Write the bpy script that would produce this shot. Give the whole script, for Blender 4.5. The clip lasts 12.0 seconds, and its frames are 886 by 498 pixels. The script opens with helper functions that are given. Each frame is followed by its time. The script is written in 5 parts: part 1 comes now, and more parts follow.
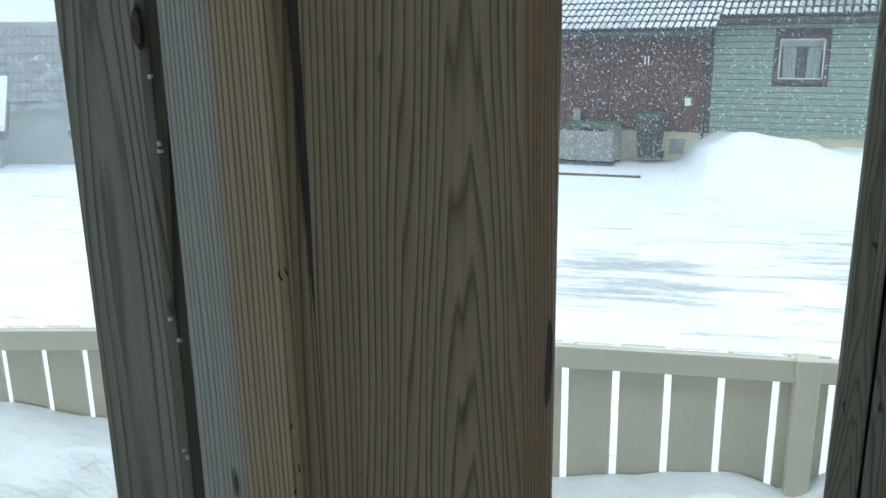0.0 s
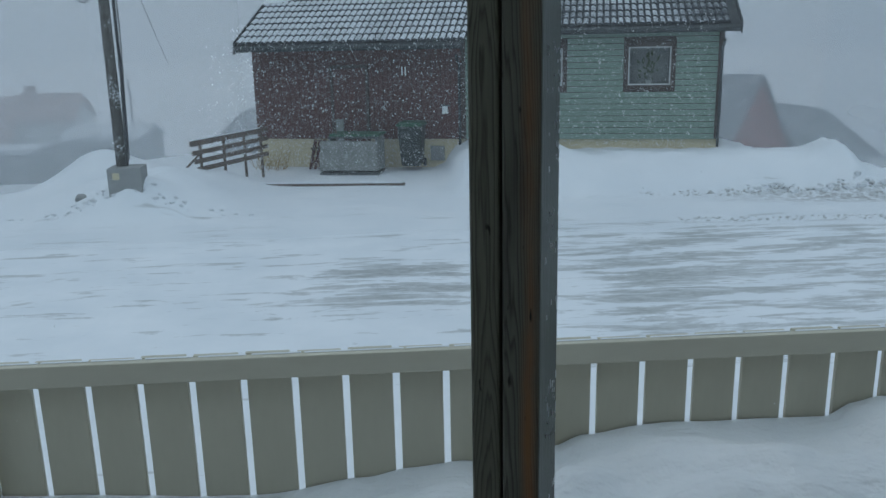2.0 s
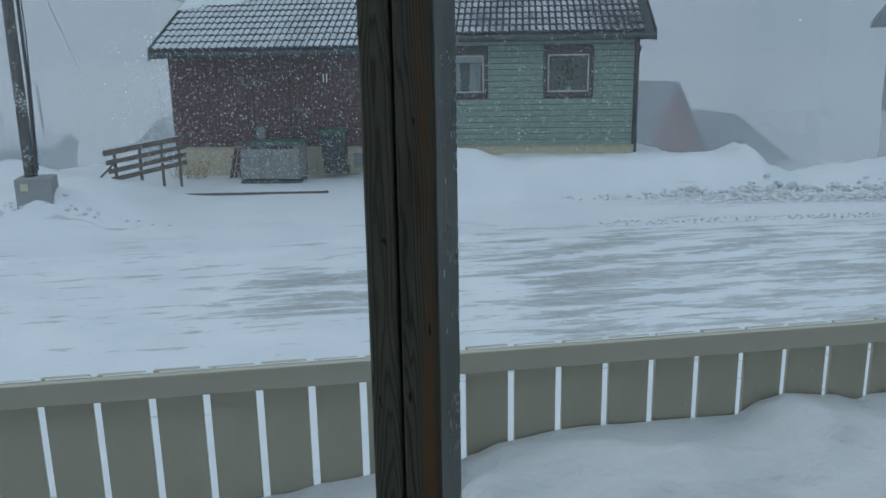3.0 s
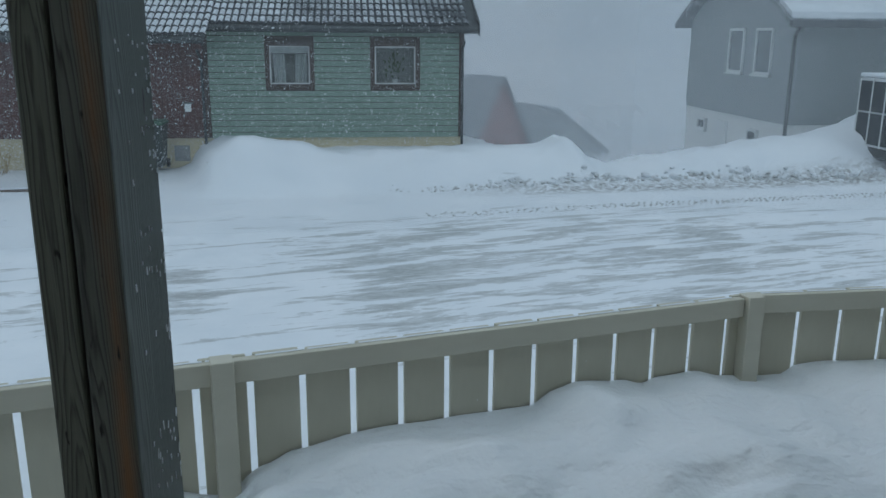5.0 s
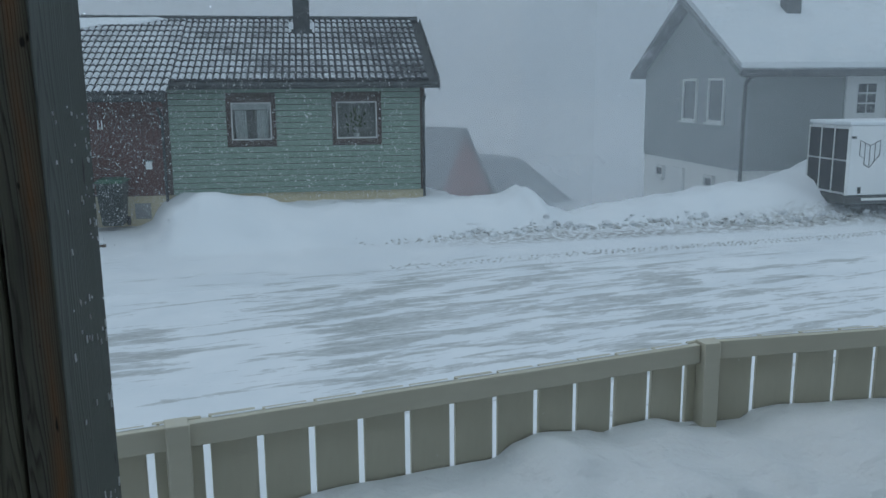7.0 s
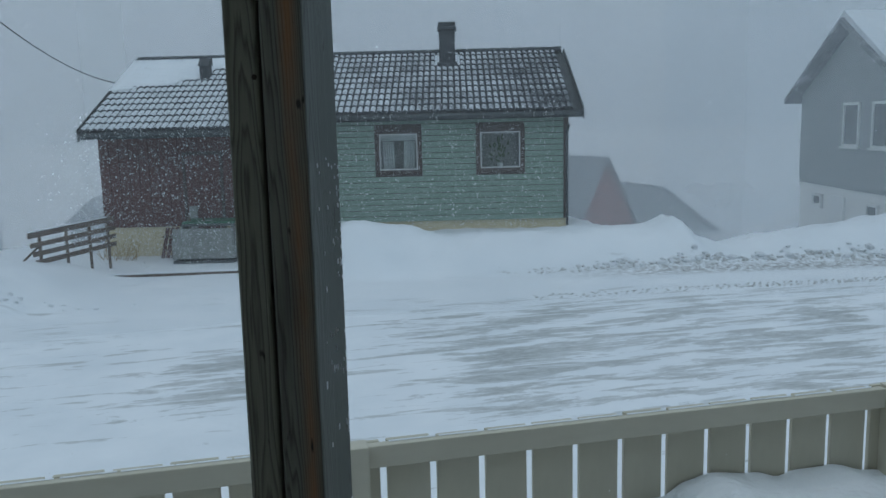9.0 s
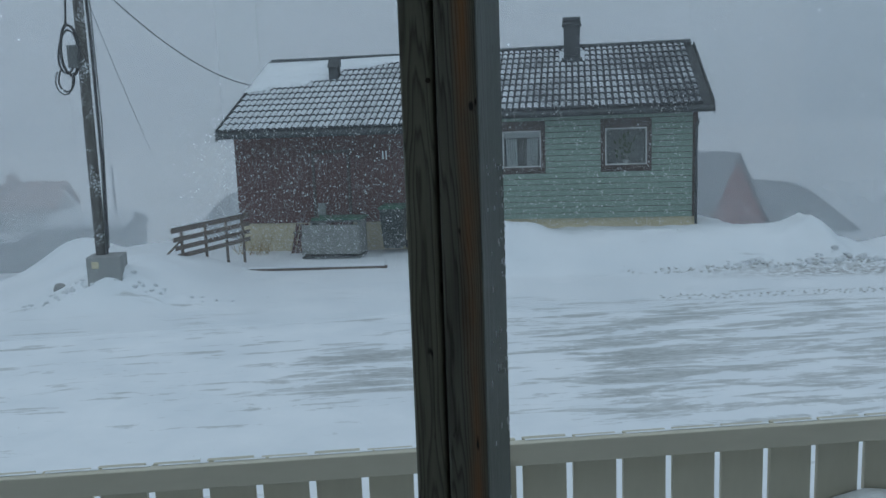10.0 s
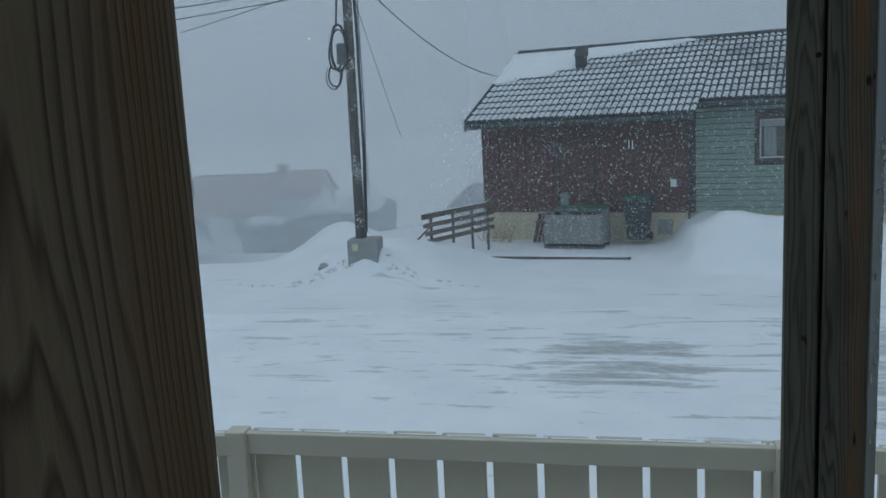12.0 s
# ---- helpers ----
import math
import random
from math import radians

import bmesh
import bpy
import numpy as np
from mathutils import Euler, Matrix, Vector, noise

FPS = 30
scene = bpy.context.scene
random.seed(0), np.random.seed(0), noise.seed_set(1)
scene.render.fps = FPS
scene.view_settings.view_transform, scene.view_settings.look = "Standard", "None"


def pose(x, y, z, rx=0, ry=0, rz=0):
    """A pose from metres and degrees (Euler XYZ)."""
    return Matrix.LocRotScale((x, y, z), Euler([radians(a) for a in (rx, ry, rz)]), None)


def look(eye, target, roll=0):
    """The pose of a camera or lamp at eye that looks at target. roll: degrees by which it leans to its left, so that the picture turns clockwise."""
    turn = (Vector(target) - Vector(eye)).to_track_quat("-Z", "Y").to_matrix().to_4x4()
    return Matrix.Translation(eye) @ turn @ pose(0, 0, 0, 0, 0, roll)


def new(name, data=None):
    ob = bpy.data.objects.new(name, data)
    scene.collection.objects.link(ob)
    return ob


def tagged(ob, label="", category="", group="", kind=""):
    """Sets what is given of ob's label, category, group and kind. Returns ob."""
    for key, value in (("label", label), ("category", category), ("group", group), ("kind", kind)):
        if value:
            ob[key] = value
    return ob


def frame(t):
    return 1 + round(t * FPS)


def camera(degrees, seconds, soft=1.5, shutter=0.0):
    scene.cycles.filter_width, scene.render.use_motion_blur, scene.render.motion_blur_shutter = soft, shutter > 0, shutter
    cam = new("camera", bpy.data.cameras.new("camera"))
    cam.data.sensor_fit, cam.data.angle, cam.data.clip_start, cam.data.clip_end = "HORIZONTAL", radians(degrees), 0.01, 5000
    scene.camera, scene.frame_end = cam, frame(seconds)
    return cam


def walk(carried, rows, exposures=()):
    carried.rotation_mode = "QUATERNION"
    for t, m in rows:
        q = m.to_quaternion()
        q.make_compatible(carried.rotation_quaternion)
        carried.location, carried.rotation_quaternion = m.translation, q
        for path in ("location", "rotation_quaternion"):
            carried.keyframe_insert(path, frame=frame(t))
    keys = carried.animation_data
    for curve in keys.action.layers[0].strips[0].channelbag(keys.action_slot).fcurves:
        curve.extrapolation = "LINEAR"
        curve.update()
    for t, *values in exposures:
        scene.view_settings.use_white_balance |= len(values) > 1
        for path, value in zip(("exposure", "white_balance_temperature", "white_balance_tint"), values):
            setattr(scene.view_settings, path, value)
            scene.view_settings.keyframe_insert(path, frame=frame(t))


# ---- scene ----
cam = camera(56.4, 12.0)
PATH = [
    (0, (-0.7155, -2.676, 1.983), (-1.118, -0.784, 1.474), -0.84),
    (0.5, (-0.677, -2.658, 1.973), (-0.929, -0.74, 1.465), -1.2),
    (1, (-0.621, -2.665, 1.959), (-0.753, -0.729, 1.475), -1.3),
    (1.5, (-0.57, -2.645, 1.962), (-0.572, -0.707, 1.468), -1.2),
    (2, (-0.51, -2.638, 1.955), (-0.390, -0.701, 1.465), -1.2),
    (2.5, (-0.48, -2.625, 1.96), (-0.261, -0.697, 1.477), -0.9),
    (3, (-0.466, -2.617, 1.958), (-0.170, -0.697, 1.48), -1.0),
    (5, (-0.28, -2.559, 1.951), (0.391, -0.742, 1.453), 0.4),
    (5.5, (-0.257, -2.575, 1.954), (0.488, -0.784, 1.468), 0.6),
    (6, (-0.246, -2.59, 1.968), (0.519, -0.8, 1.506), 0.1),
    (6.5, (-0.248, -2.584, 1.966), (0.52, -0.785, 1.548), -0.2),
    (8.5, (-0.333, -2.584, 1.983), (0.234, -0.691, 1.675), -1.2),
    (9, (-0.383, -2.598, 1.996), (0.065, -0.672, 1.69), -1.4),
    (9.5, (-0.419, -2.567, 1.99), (-0.111, -0.614, 1.686), -1.7),
    (10, (-0.445, -2.59, 2.003), (-0.282, -0.619, 1.699), -2.1),
    (10.5, (-0.461, -2.572, 1.991), (-0.431, -0.596, 1.682), -2.4),
    (11, (-0.51, -2.6, 1.998), (-0.631, -0.628, 1.688), -2.5),
    (11.2, (-0.523, -2.586, 1.988), (-0.705, -0.619, 1.678), -2.5),
    (11.5, (-0.551, -2.58, 1.98), (-0.81, -0.621, 1.67), -2.5),
    (12, (-0.617, -2.618, 1.997), (-1.015, -0.681, 1.694), -2.8),
]
EXPOSURES = [(0, 1.55, 7000, 10), (0.5, 0.94, 6850, 10), (0.8, 0.54, 6650, 10), (1.2, 0.25, 6500, 10), (2.0, 0.18, 6500, 10), (9, 0.15, 6500, 10), (12, 0.07, 6500, 10)]
walk(cam, [(t, look(eye, target, roll)) for t, eye, target, roll in PATH], EXPOSURES)

# ---- world and sun: a snowstorm's overcast sky, brighter overhead ----
world = bpy.data.worlds.new("overcast")
scene.world = world
world.use_nodes = True
wn, wl = world.node_tree.nodes, world.node_tree.links
wn.clear()
w_out = wn.new("ShaderNodeOutputWorld")
w_bg = wn.new("ShaderNodeBackground")
w_sky = wn.new("ShaderNodeTexSky")
w_sky.sky_type = "NISHITA"
w_sky.sun_disc = False
w_sky.sun_elevation, w_sky.sun_rotation = radians(42), radians(-60)
w_sky.air_density, w_sky.dust_density = 2.0, 6.0
w_co = wn.new("ShaderNodeTexCoord")
w_sep = wn.new("ShaderNodeSeparateXYZ")
w_ramp = wn.new("ShaderNodeValToRGB")
w_ramp.color_ramp.elements[0].position, w_ramp.color_ramp.elements[0].color = 0.0, (0.218, 0.300, 0.370, 1)
w_ramp.color_ramp.elements[1].position, w_ramp.color_ramp.elements[1].color = 1.0, (0.63, 0.79, 0.91, 1)
_e = w_ramp.color_ramp.elements.new(0.22)
_e.color = (0.290, 0.395, 0.485, 1)
w_sc = wn.new("ShaderNodeMixRGB")
w_sc.blend_type, w_sc.inputs[0].default_value, w_sc.inputs[2].default_value = "MULTIPLY", 1.0, (0.09, 0.09, 0.09, 1)
w_mix = wn.new("ShaderNodeMixRGB")
w_mix.inputs[0].default_value = 0.93
wl.new(w_co.outputs["Generated"], w_sep.inputs[0])
wl.new(w_sep.outputs["Z"], w_ramp.inputs[0])
wl.new(w_sky.outputs[0], w_sc.inputs[1])
wl.new(w_sc.outputs[0], w_mix.inputs[1])
wl.new(w_ramp.outputs[0], w_mix.inputs[2])
wl.new(w_mix.outputs[0], w_bg.inputs[0])
w_bg.inputs[1].default_value = 1.0
wl.new(w_bg.outputs[0], w_out.inputs[0])

sun = new("sun", bpy.data.lights.new("sun", "SUN"))
sun.data.energy, sun.data.angle, sun.data.color = 1.15, radians(20), (1.0, 0.96, 0.90)
sun.matrix_world = look((-9, 11, 9), (0, 6, 0))


# ---- materials ----
def mat(name, color, rough=0.7, metal=0.0):
    m = bpy.data.materials.new(name)
    m.use_nodes = True
    b = m.node_tree.nodes["Principled BSDF"]
    b.inputs["Base Color"].default_value = (*color, 1)
    b.inputs["Roughness"].default_value = rough
    b.inputs["Metallic"].default_value = metal
    return m


def coords(m, scale=(1, 1, 1), rot=(0, 0, 0), kind="Object", world_space=False):
    n, l = m.node_tree.nodes, m.node_tree.links
    mp = n.new("ShaderNodeMapping")
    mp.inputs["Scale"].default_value = scale
    mp.inputs["Rotation"].default_value = rot
    if world_space:
        g = n.new("ShaderNodeNewGeometry")
        l.new(g.outputs["Position"], mp.inputs["Vector"])
    else:
        c = n.new("ShaderNodeTexCoord")
        l.new(c.outputs[kind], mp.inputs["Vector"])
    return mp.outputs[0]


def noise_node(m, vec, scale, detail=4.0, rough=0.55, distort=0.0):
    n = m.node_tree.nodes.new("ShaderNodeTexNoise")
    n.inputs["Scale"].default_value, n.inputs["Detail"].default_value = scale, detail
    n.inputs["Roughness"].default_value, n.inputs["Distortion"].default_value = rough, distort
    m.node_tree.links.new(vec, n.inputs["Vector"])
    return n.outputs["Fac"]


def ramp(m, fac, stops):
    r = m.node_tree.nodes.new("ShaderNodeValToRGB")
    el = r.color_ramp.elements
    while len(el) < len(stops):
        el.new(0.5)
    for e, (p, c) in zip(el, stops):
        e.position, e.color = p, (*c, 1) if len(c) == 3 else c
    m.node_tree.links.new(fac, r.inputs[0])
    return r.outputs[0]


def mixc(m, fac, a, b, mode="MIX"):
    x = m.node_tree.nodes.new("ShaderNodeMixRGB")
    x.blend_type = mode
    for k, v in ((0, fac), (1, a), (2, b)):
        if isinstance(v, (int, float)):
            x.inputs[k].default_value = v
        elif isinstance(v, tuple):
            x.inputs[k].default_value = (*v, 1)
        else:
            m.node_tree.links.new(v, x.inputs[k])
    return x.outputs[0]


def calc(m, op, a, b=0.0, clamp=False):
    x = m.node_tree.nodes.new("ShaderNodeMath")
    x.operation, x.use_clamp = op, clamp
    for k, v in ((0, a), (1, b)):
        if isinstance(v, (int, float)):
            x.inputs[k].default_value = v
        else:
            m.node_tree.links.new(v, x.inputs[k])
    return x.outputs[0]


def put(m, socket, value):
    m.node_tree.links.new(value, m.node_tree.nodes["Principled BSDF"].inputs[socket])


def bump(m, height, strength=0.3, dist=0.01):
    b = m.node_tree.nodes.new("ShaderNodeBump")
    b.inputs["Strength"].default_value, b.inputs["Distance"].default_value = strength, dist
    m.node_tree.links.new(height, b.inputs["Height"])
    put(m, "Normal", b.outputs[0])


def speckle(name, a, b, scale=8.0, rough=0.75, stretch=(1, 1, 1), bump_d=0.003, world_space=False, detail=6.0):
    m = mat(name, a, rough)
    v = coords(m, stretch, world_space=world_space)
    f = noise_node(m, v, scale, detail)
    g = noise_node(m, v, scale * 6.3, 3.0)
    k = calc(m, "ADD", calc(m, "MULTIPLY", f, 0.7), calc(m, "MULTIPLY", g, 0.3))
    put(m, "Base Color", ramp(m, k, [(0.32, a), (0.68, b)]))
    bump(m, k, 0.4, bump_d)
    return m


def snowy(name, a, b, scale, cover, stretch=(1, 1, 1), rough=0.8, snow=(0.78, 0.80, 0.83)):
    """A surface with snow blown on to it in spots."""
    m = mat(name, a, rough)
    v = coords(m, stretch)
    w = coords(m, (1, 1, 1), world_space=True)
    base = ramp(m, noise_node(m, v, scale, 6.0), [(0.3, a), (0.7, b)])
    big = noise_node(m, w, 2.1, 3.0)
    fine = noise_node(m, w, 26.0, 5.0, 0.7)
    k = calc(m, "ADD", calc(m, "MULTIPLY", big, 0.5), calc(m, "MULTIPLY", fine, 0.75))
    lo = 0.98 - cover
    put(m, "Base Color", mixc(m, ramp(m, k, [(lo, (0, 0, 0)), (lo + 0.10, (1, 1, 1))]), base, snow))
    bump(m, fine, 0.3, 0.004)
    return m


SNOW = mat("snow", (0.80, 0.83, 0.87), 0.62)
_v = coords(SNOW, world_space=True)
_n1 = noise_node(SNOW, _v, 1.3, 6.0, 0.6)
_n2 = noise_node(SNOW, _v, 24.0, 5.0, 0.65)
put(SNOW, "Base Color", ramp(SNOW, _n1, [(0.3, (0.73, 0.77, 0.81)), (0.7, (0.84, 0.86, 0.885))]))
_n3 = noise_node(SNOW, coords(SNOW, (0.7, 1.5, 1.0), (0, 0, radians(25)), world_space=True), 2.6, 4.0, 0.55)
bump(SNOW, calc(SNOW, "ADD", calc(SNOW, "ADD", _n1, _n3), calc(SNOW, "MULTIPLY", _n2, 0.06)), 0.75, 0.13)

DIRTY = speckle("dirty_snow", (0.34, 0.335, 0.32), (0.70, 0.71, 0.72), 9.0, 0.85, bump_d=0.02, world_space=True)
DRIFT = speckle("road_snow_clod", (0.52, 0.54, 0.56), (0.80, 0.82, 0.85), 7.0, 0.8, bump_d=0.02, world_space=True)

# the ground: packed snow, with grey ice laid bare in streaks along the road, and grit at the foot of the far bank
GROUND = mat("snow_road", (0.8, 0.82, 0.85), 0.6)
_p = coords(GROUND, world_space=True)
_road = coords(GROUND, (0.95, 3.0, 1.0), (0, 0, radians(9)), world_space=True)
_road2 = coords(GROUND, (0.36, 3.2, 1.0), (0, 0, radians(9)), world_space=True)
_s1 = noise_node(GROUND, _road, 1.0, 9.0, 0.70, 0.8)
_s2 = noise_node(GROUND, _road2, 1.6, 8.0, 0.66, 0.3)
_xyz = GROUND.node_tree.nodes.new("ShaderNodeSeparateXYZ")
GROUND.node_tree.links.new(coords(GROUND, (1, 1, 1), (0, 0, radians(9)), world_space=True), _xyz.inputs[0])
_rx, _ry = _xyz.outputs["X"], _xyz.outputs["Y"]


def band(m, v, a, b, c, d):
    up = m.node_tree.nodes.new("ShaderNodeMapRange")
    up.interpolation_type = "SMOOTHSTEP"
    up.inputs[1].default_value, up.inputs[2].default_value = a, b
    m.node_tree.links.new(v, up.inputs[0])
    dn = m.node_tree.nodes.new("ShaderNodeMapRange")
    dn.interpolation_type = "SMOOTHSTEP"
    dn.inputs[1].default_value, dn.inputs[2].default_value = c, d
    dn.inputs[3].default_value, dn.inputs[4].default_value = 1.0, 0.0
    m.node_tree.links.new(v, dn.inputs[0])
    return calc(m, "MULTIPLY", up.outputs[0], dn.outputs[0])


_lane = band(GROUND, _ry, 4.2, 6.0, 9.8, 12.2)
_patch = calc(GROUND, "MULTIPLY", band(GROUND, _rx, -3.2, -2.0, -1.1, -0.3), band(GROUND, _ry, 5.9, 6.9, 7.9, 8.9))
_right = calc(GROUND, "MULTIPLY", band(GROUND, _rx, -0.8, 1.6, 5.0, 12.5), _lane)
_ice = calc(GROUND, "ADD", calc(GROUND, "MULTIPLY", _s1, 0.5), calc(GROUND, "MULTIPLY", _s2, 0.5))
_ice = calc(GROUND, "ADD", _ice, calc(GROUND, "MULTIPLY", _patch, 0.105))
_ice = calc(GROUND, "ADD", _ice, calc(GROUND, "MULTIPLY", _right, 0.075))
_ice = calc(GROUND, "ADD", _ice, calc(GROUND, "MULTIPLY", _lane, 0.026))
_icef = ramp(GROUND, _ice, [(0.582, (0, 0, 0)), (0.605, (0.55, 0.55, 0.55)), (0.67, (1, 1, 1))])
_white = ramp(GROUND, noise_node(GROUND, _p, 0.9, 6.0, 0.6), [(0.3, (0.74, 0.775, 0.815)), (0.7, (0.84, 0.86, 0.89))])
_icec = ramp(GROUND, noise_node(GROUND, _road, 7.0, 7.0, 0.7), [(0.35, (0.28, 0.29, 0.285)), (0.65, (0.53, 0.545, 0.54))])
_col = mixc(GROUND, calc(GROUND, "MULTIPLY", _icef, 0.85), _white, _icec)
_grit = calc(GROUND, "MULTIPLY", band(GROUND, _ry, 12.4, 12.85, 13.05, 13.6), band(GROUND, _rx, 2.5, 6.5, 30.0, 40.0))
_gritn = noise_node(GROUND, _p, 8.0, 7.0, 0.75)
_col = mixc(GROUND, calc(GROUND, "MULTIPLY", _grit, ramp(GROUND, _gritn, [(0.43, (0, 0, 0)), (0.58, (0.85, 0.85, 0.85))])), _col, (0.22, 0.21, 0.19))
put(GROUND, "Base Color", _col)
put(GROUND, "Roughness", ramp(GROUND, _icef, [(0.0, (0.62, 0.62, 0.62)), (1.0, (0.34, 0.34, 0.34))]))
bump(GROUND, calc(GROUND, "ADD", noise_node(GROUND, _p, 3.0, 6.0, 0.6), calc(GROUND, "MULTIPLY", _s2, 0.5)), 0.3, 0.04)


def wood(name, dark, light, ring=34.0, tilt=(0.06, 0.03), streak=None, rough=0.75, off=(0.0, 0.0), grey_edge=None, stain=None):
    """Sawn softwood with growth rings cut lengthwise, fine fibre and weathering."""
    m = mat(name, light, rough)
    n, l = m.node_tree.nodes, m.node_tree.links
    mp = n.new("ShaderNodeMapping")
    mp.inputs["Location"].default_value = (off[0], off[1], 0)
    mp.inputs["Rotation"].default_value = (tilt[0], tilt[1], 0)
    c = n.new("ShaderNodeTexCoord")
    l.new(c.outputs["Object"], mp.inputs["Vector"])
    warp = noise_node(m, coords(m, (3.0, 3.0, 0.9)), 1.6, 3.0)
    sep = n.new("ShaderNodeSeparateXYZ")
    l.new(mp.outputs[0], sep.inputs[0])
    r = calc(m, "SQRT", calc(m, "ADD", calc(m, "POWER", calc(m, "ABSOLUTE", sep.outputs["X"]), 2.0),
                             calc(m, "POWER", calc(m, "ABSOLUTE", sep.outputs["Y"]), 2.0)))
    r = calc(m, "ADD", r, calc(m, "MULTIPLY", warp, 0.026))
    r = calc(m, "ADD", r, calc(m, "MULTIPLY", noise_node(m, coords(m, (38, 38, 1.6)), 1.0, 3.0), 0.012))
    saw = calc(m, "FRACT", calc(m, "MULTIPLY", r, ring * 6.0))
    late = ramp(m, saw, [(0.0, (0, 0, 0)), (0.5, (0.22, 0.22, 0.22)), (0.8, (1, 1, 1)), (1.0, (0.1, 0.1, 0.1))])
    fibre = noise_node(m, coords(m, (220, 220, 3.0)), 1.0, 4.0, 0.6)
    blotch = noise_node(m, coords(m, (9, 9, 1.3)), 1.0, 4.0)
    col = mixc(m, late, light, dark)
    col = mixc(m, calc(m, "MULTIPLY", fibre, 0.52), col, tuple(0.55 * k for k in dark))
    if streak:
        sx = n.new("ShaderNodeSeparateXYZ")
        sc = n.new("ShaderNodeTexCoord")
        l.new(sc.outputs["Object"], sx.inputs[0])
        wav = calc(m, "MULTIPLY", calc(m, "SUBTRACT", noise_node(m, coords(m, (1, 1, 4.0)), 1.0, 3.0), 0.5), 0.016)
        off_x = calc(m, "ABSOLUTE", calc(m, "ADD", calc(m, "ADD", sx.outputs["X"], 0.0165), wav))
        run = calc(m, "SUBTRACT", 1.15, calc(m, "MULTIPLY", off_x, 72.0), True)
        run = calc(m, "MULTIPLY", run, ramp(m, noise_node(m, coords(m, (12, 12, 2.6)), 1.0, 4.0), [(0.40, (0.08, 0.08, 0.08)), (0.60, (0.85, 0.85, 0.85))]))
        col = mixc(m, run, col, streak)
        col = mixc(m, ramp(m, blotch, [(0.52, (0, 0, 0)), (0.66, (0.75, 0.75, 0.75))]), col, (0.035, 0.036, 0.034))
    else:
        col = mixc(m, calc(m, "MULTIPLY", blotch, 0.5), col, tuple(0.7 * k for k in light))
    if stain:
        s1 = noise_node(m, coords(m, (16, 16, 0.7)), 1.0, 3.0)
        col = mixc(m, ramp(m, s1, [(0.50, (0, 0, 0)), (0.64, (0.75, 0.75, 0.75))]), col, stain)
    if grey_edge:
        ox = n.new("ShaderNodeSeparateXYZ")
        oc = n.new("ShaderNodeTexCoord")
        l.new(oc.outputs["Object"], ox.inputs[0])
        e = calc(m, "ADD", ox.outputs["X"], calc(m, "MULTIPLY", calc(m, "SUBTRACT", warp, 0.5), 0.02))
        e = calc(m, "MULTIPLY", calc(m, "SUBTRACT", -0.022, e), 140.0, True)
        col = mixc(m, e, col, mixc(m, late, grey_edge, tuple(0.6 * k for k in grey_edge)))
    spots = noise_node(m, coords(m, (60, 60, 18)), 1.0, 2.0)
    col = mixc(m, ramp(m, spots, [(0.69, (0, 0, 0)), (0.73, (1, 1, 1))]), col, (0.02, 0.018, 0.015))
    put(m, "Base Color", col)
    bump(m, calc(m, "ADD", calc(m, "MULTIPLY", late, 0.6), calc(m, "MULTIPLY", fibre, 0.6)), 0.55, 0.0015)
    return m


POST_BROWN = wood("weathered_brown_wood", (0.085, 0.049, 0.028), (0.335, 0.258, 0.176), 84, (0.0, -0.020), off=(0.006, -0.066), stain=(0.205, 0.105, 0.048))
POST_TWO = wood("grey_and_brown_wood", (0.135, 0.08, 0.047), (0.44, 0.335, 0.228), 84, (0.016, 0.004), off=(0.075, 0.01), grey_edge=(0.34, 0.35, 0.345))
POST_GREY = wood("weathered_grey_wood", (0.075, 0.075, 0.06), (0.25, 0.25, 0.21), 74, (0.020, 0.003), off=(0.074, 0.0))
POST_STREAK = wood("rust_streaked_wood", (0.085, 0.085, 0.073), (0.22, 0.22, 0.195), 66, (0.02, 0.004), (0.30, 0.14, 0.055), off=(0.045, 0.0))
# darker, cooler and smoother wood for the far post's right face
POST_SIDE = wood("cool_grey_wood", (0.055, 0.072, 0.064), (0.145, 0.17, 0.155), 50, (0.02, 0.02), rough=0.5, off=(0.02, 0.02))
FENCE = speckle("beige_fence_paint", (0.50, 0.47, 0.375), (0.56, 0.53, 0.43), 5.0, 0.55, (1, 1, 0.3), 0.001)
FENCE_RAIL = speckle("beige_rail_paint", (0.53, 0.50, 0.41), (0.59, 0.56, 0.465), 5.0, 0.5, (0.3, 1, 1), 0.001)
DECK = speckle("grey_deck_boards", (0.16, 0.14, 0.12), (0.27, 0.24, 0.20), 6.0, 0.8, (4, 0.4, 4))
PORCH = speckle("cream_bounce_boards", (0.60, 0.57, 0.48), (0.70, 0.67, 0.58), 6.0, 0.7, (3, 3, 0.4))
GREEN = snowy("green_siding", (0.19, 0.262, 0.218), (0.25, 0.335, 0.28), 3.0, 0.2, (0.3, 1, 3))
BROWN = snowy("red_brown_siding", (0.085, 0.038, 0.034), (0.14, 0.062, 0.055), 3.0, 0.24, (3, 1, 0.3))
FOUND = speckle("pale_yellow_render", (0.50, 0.43, 0.29), (0.60, 0.53, 0.37), 6.0, 0.85, world_space=True)
TRIM = snowy("dark_trim", (0.06, 0.045, 0.04), (0.095, 0.07, 0.06), 6.0, 0.14)
FASCIA = snowy("dark_fascia", (0.038, 0.042, 0.044), (0.075, 0.08, 0.082), 4.0, 0.13)
CHIMNEY = snowy("dark_chimney_render", (0.030, 0.033, 0.036), (0.06, 0.064, 0.068), 5.0, 0.24)
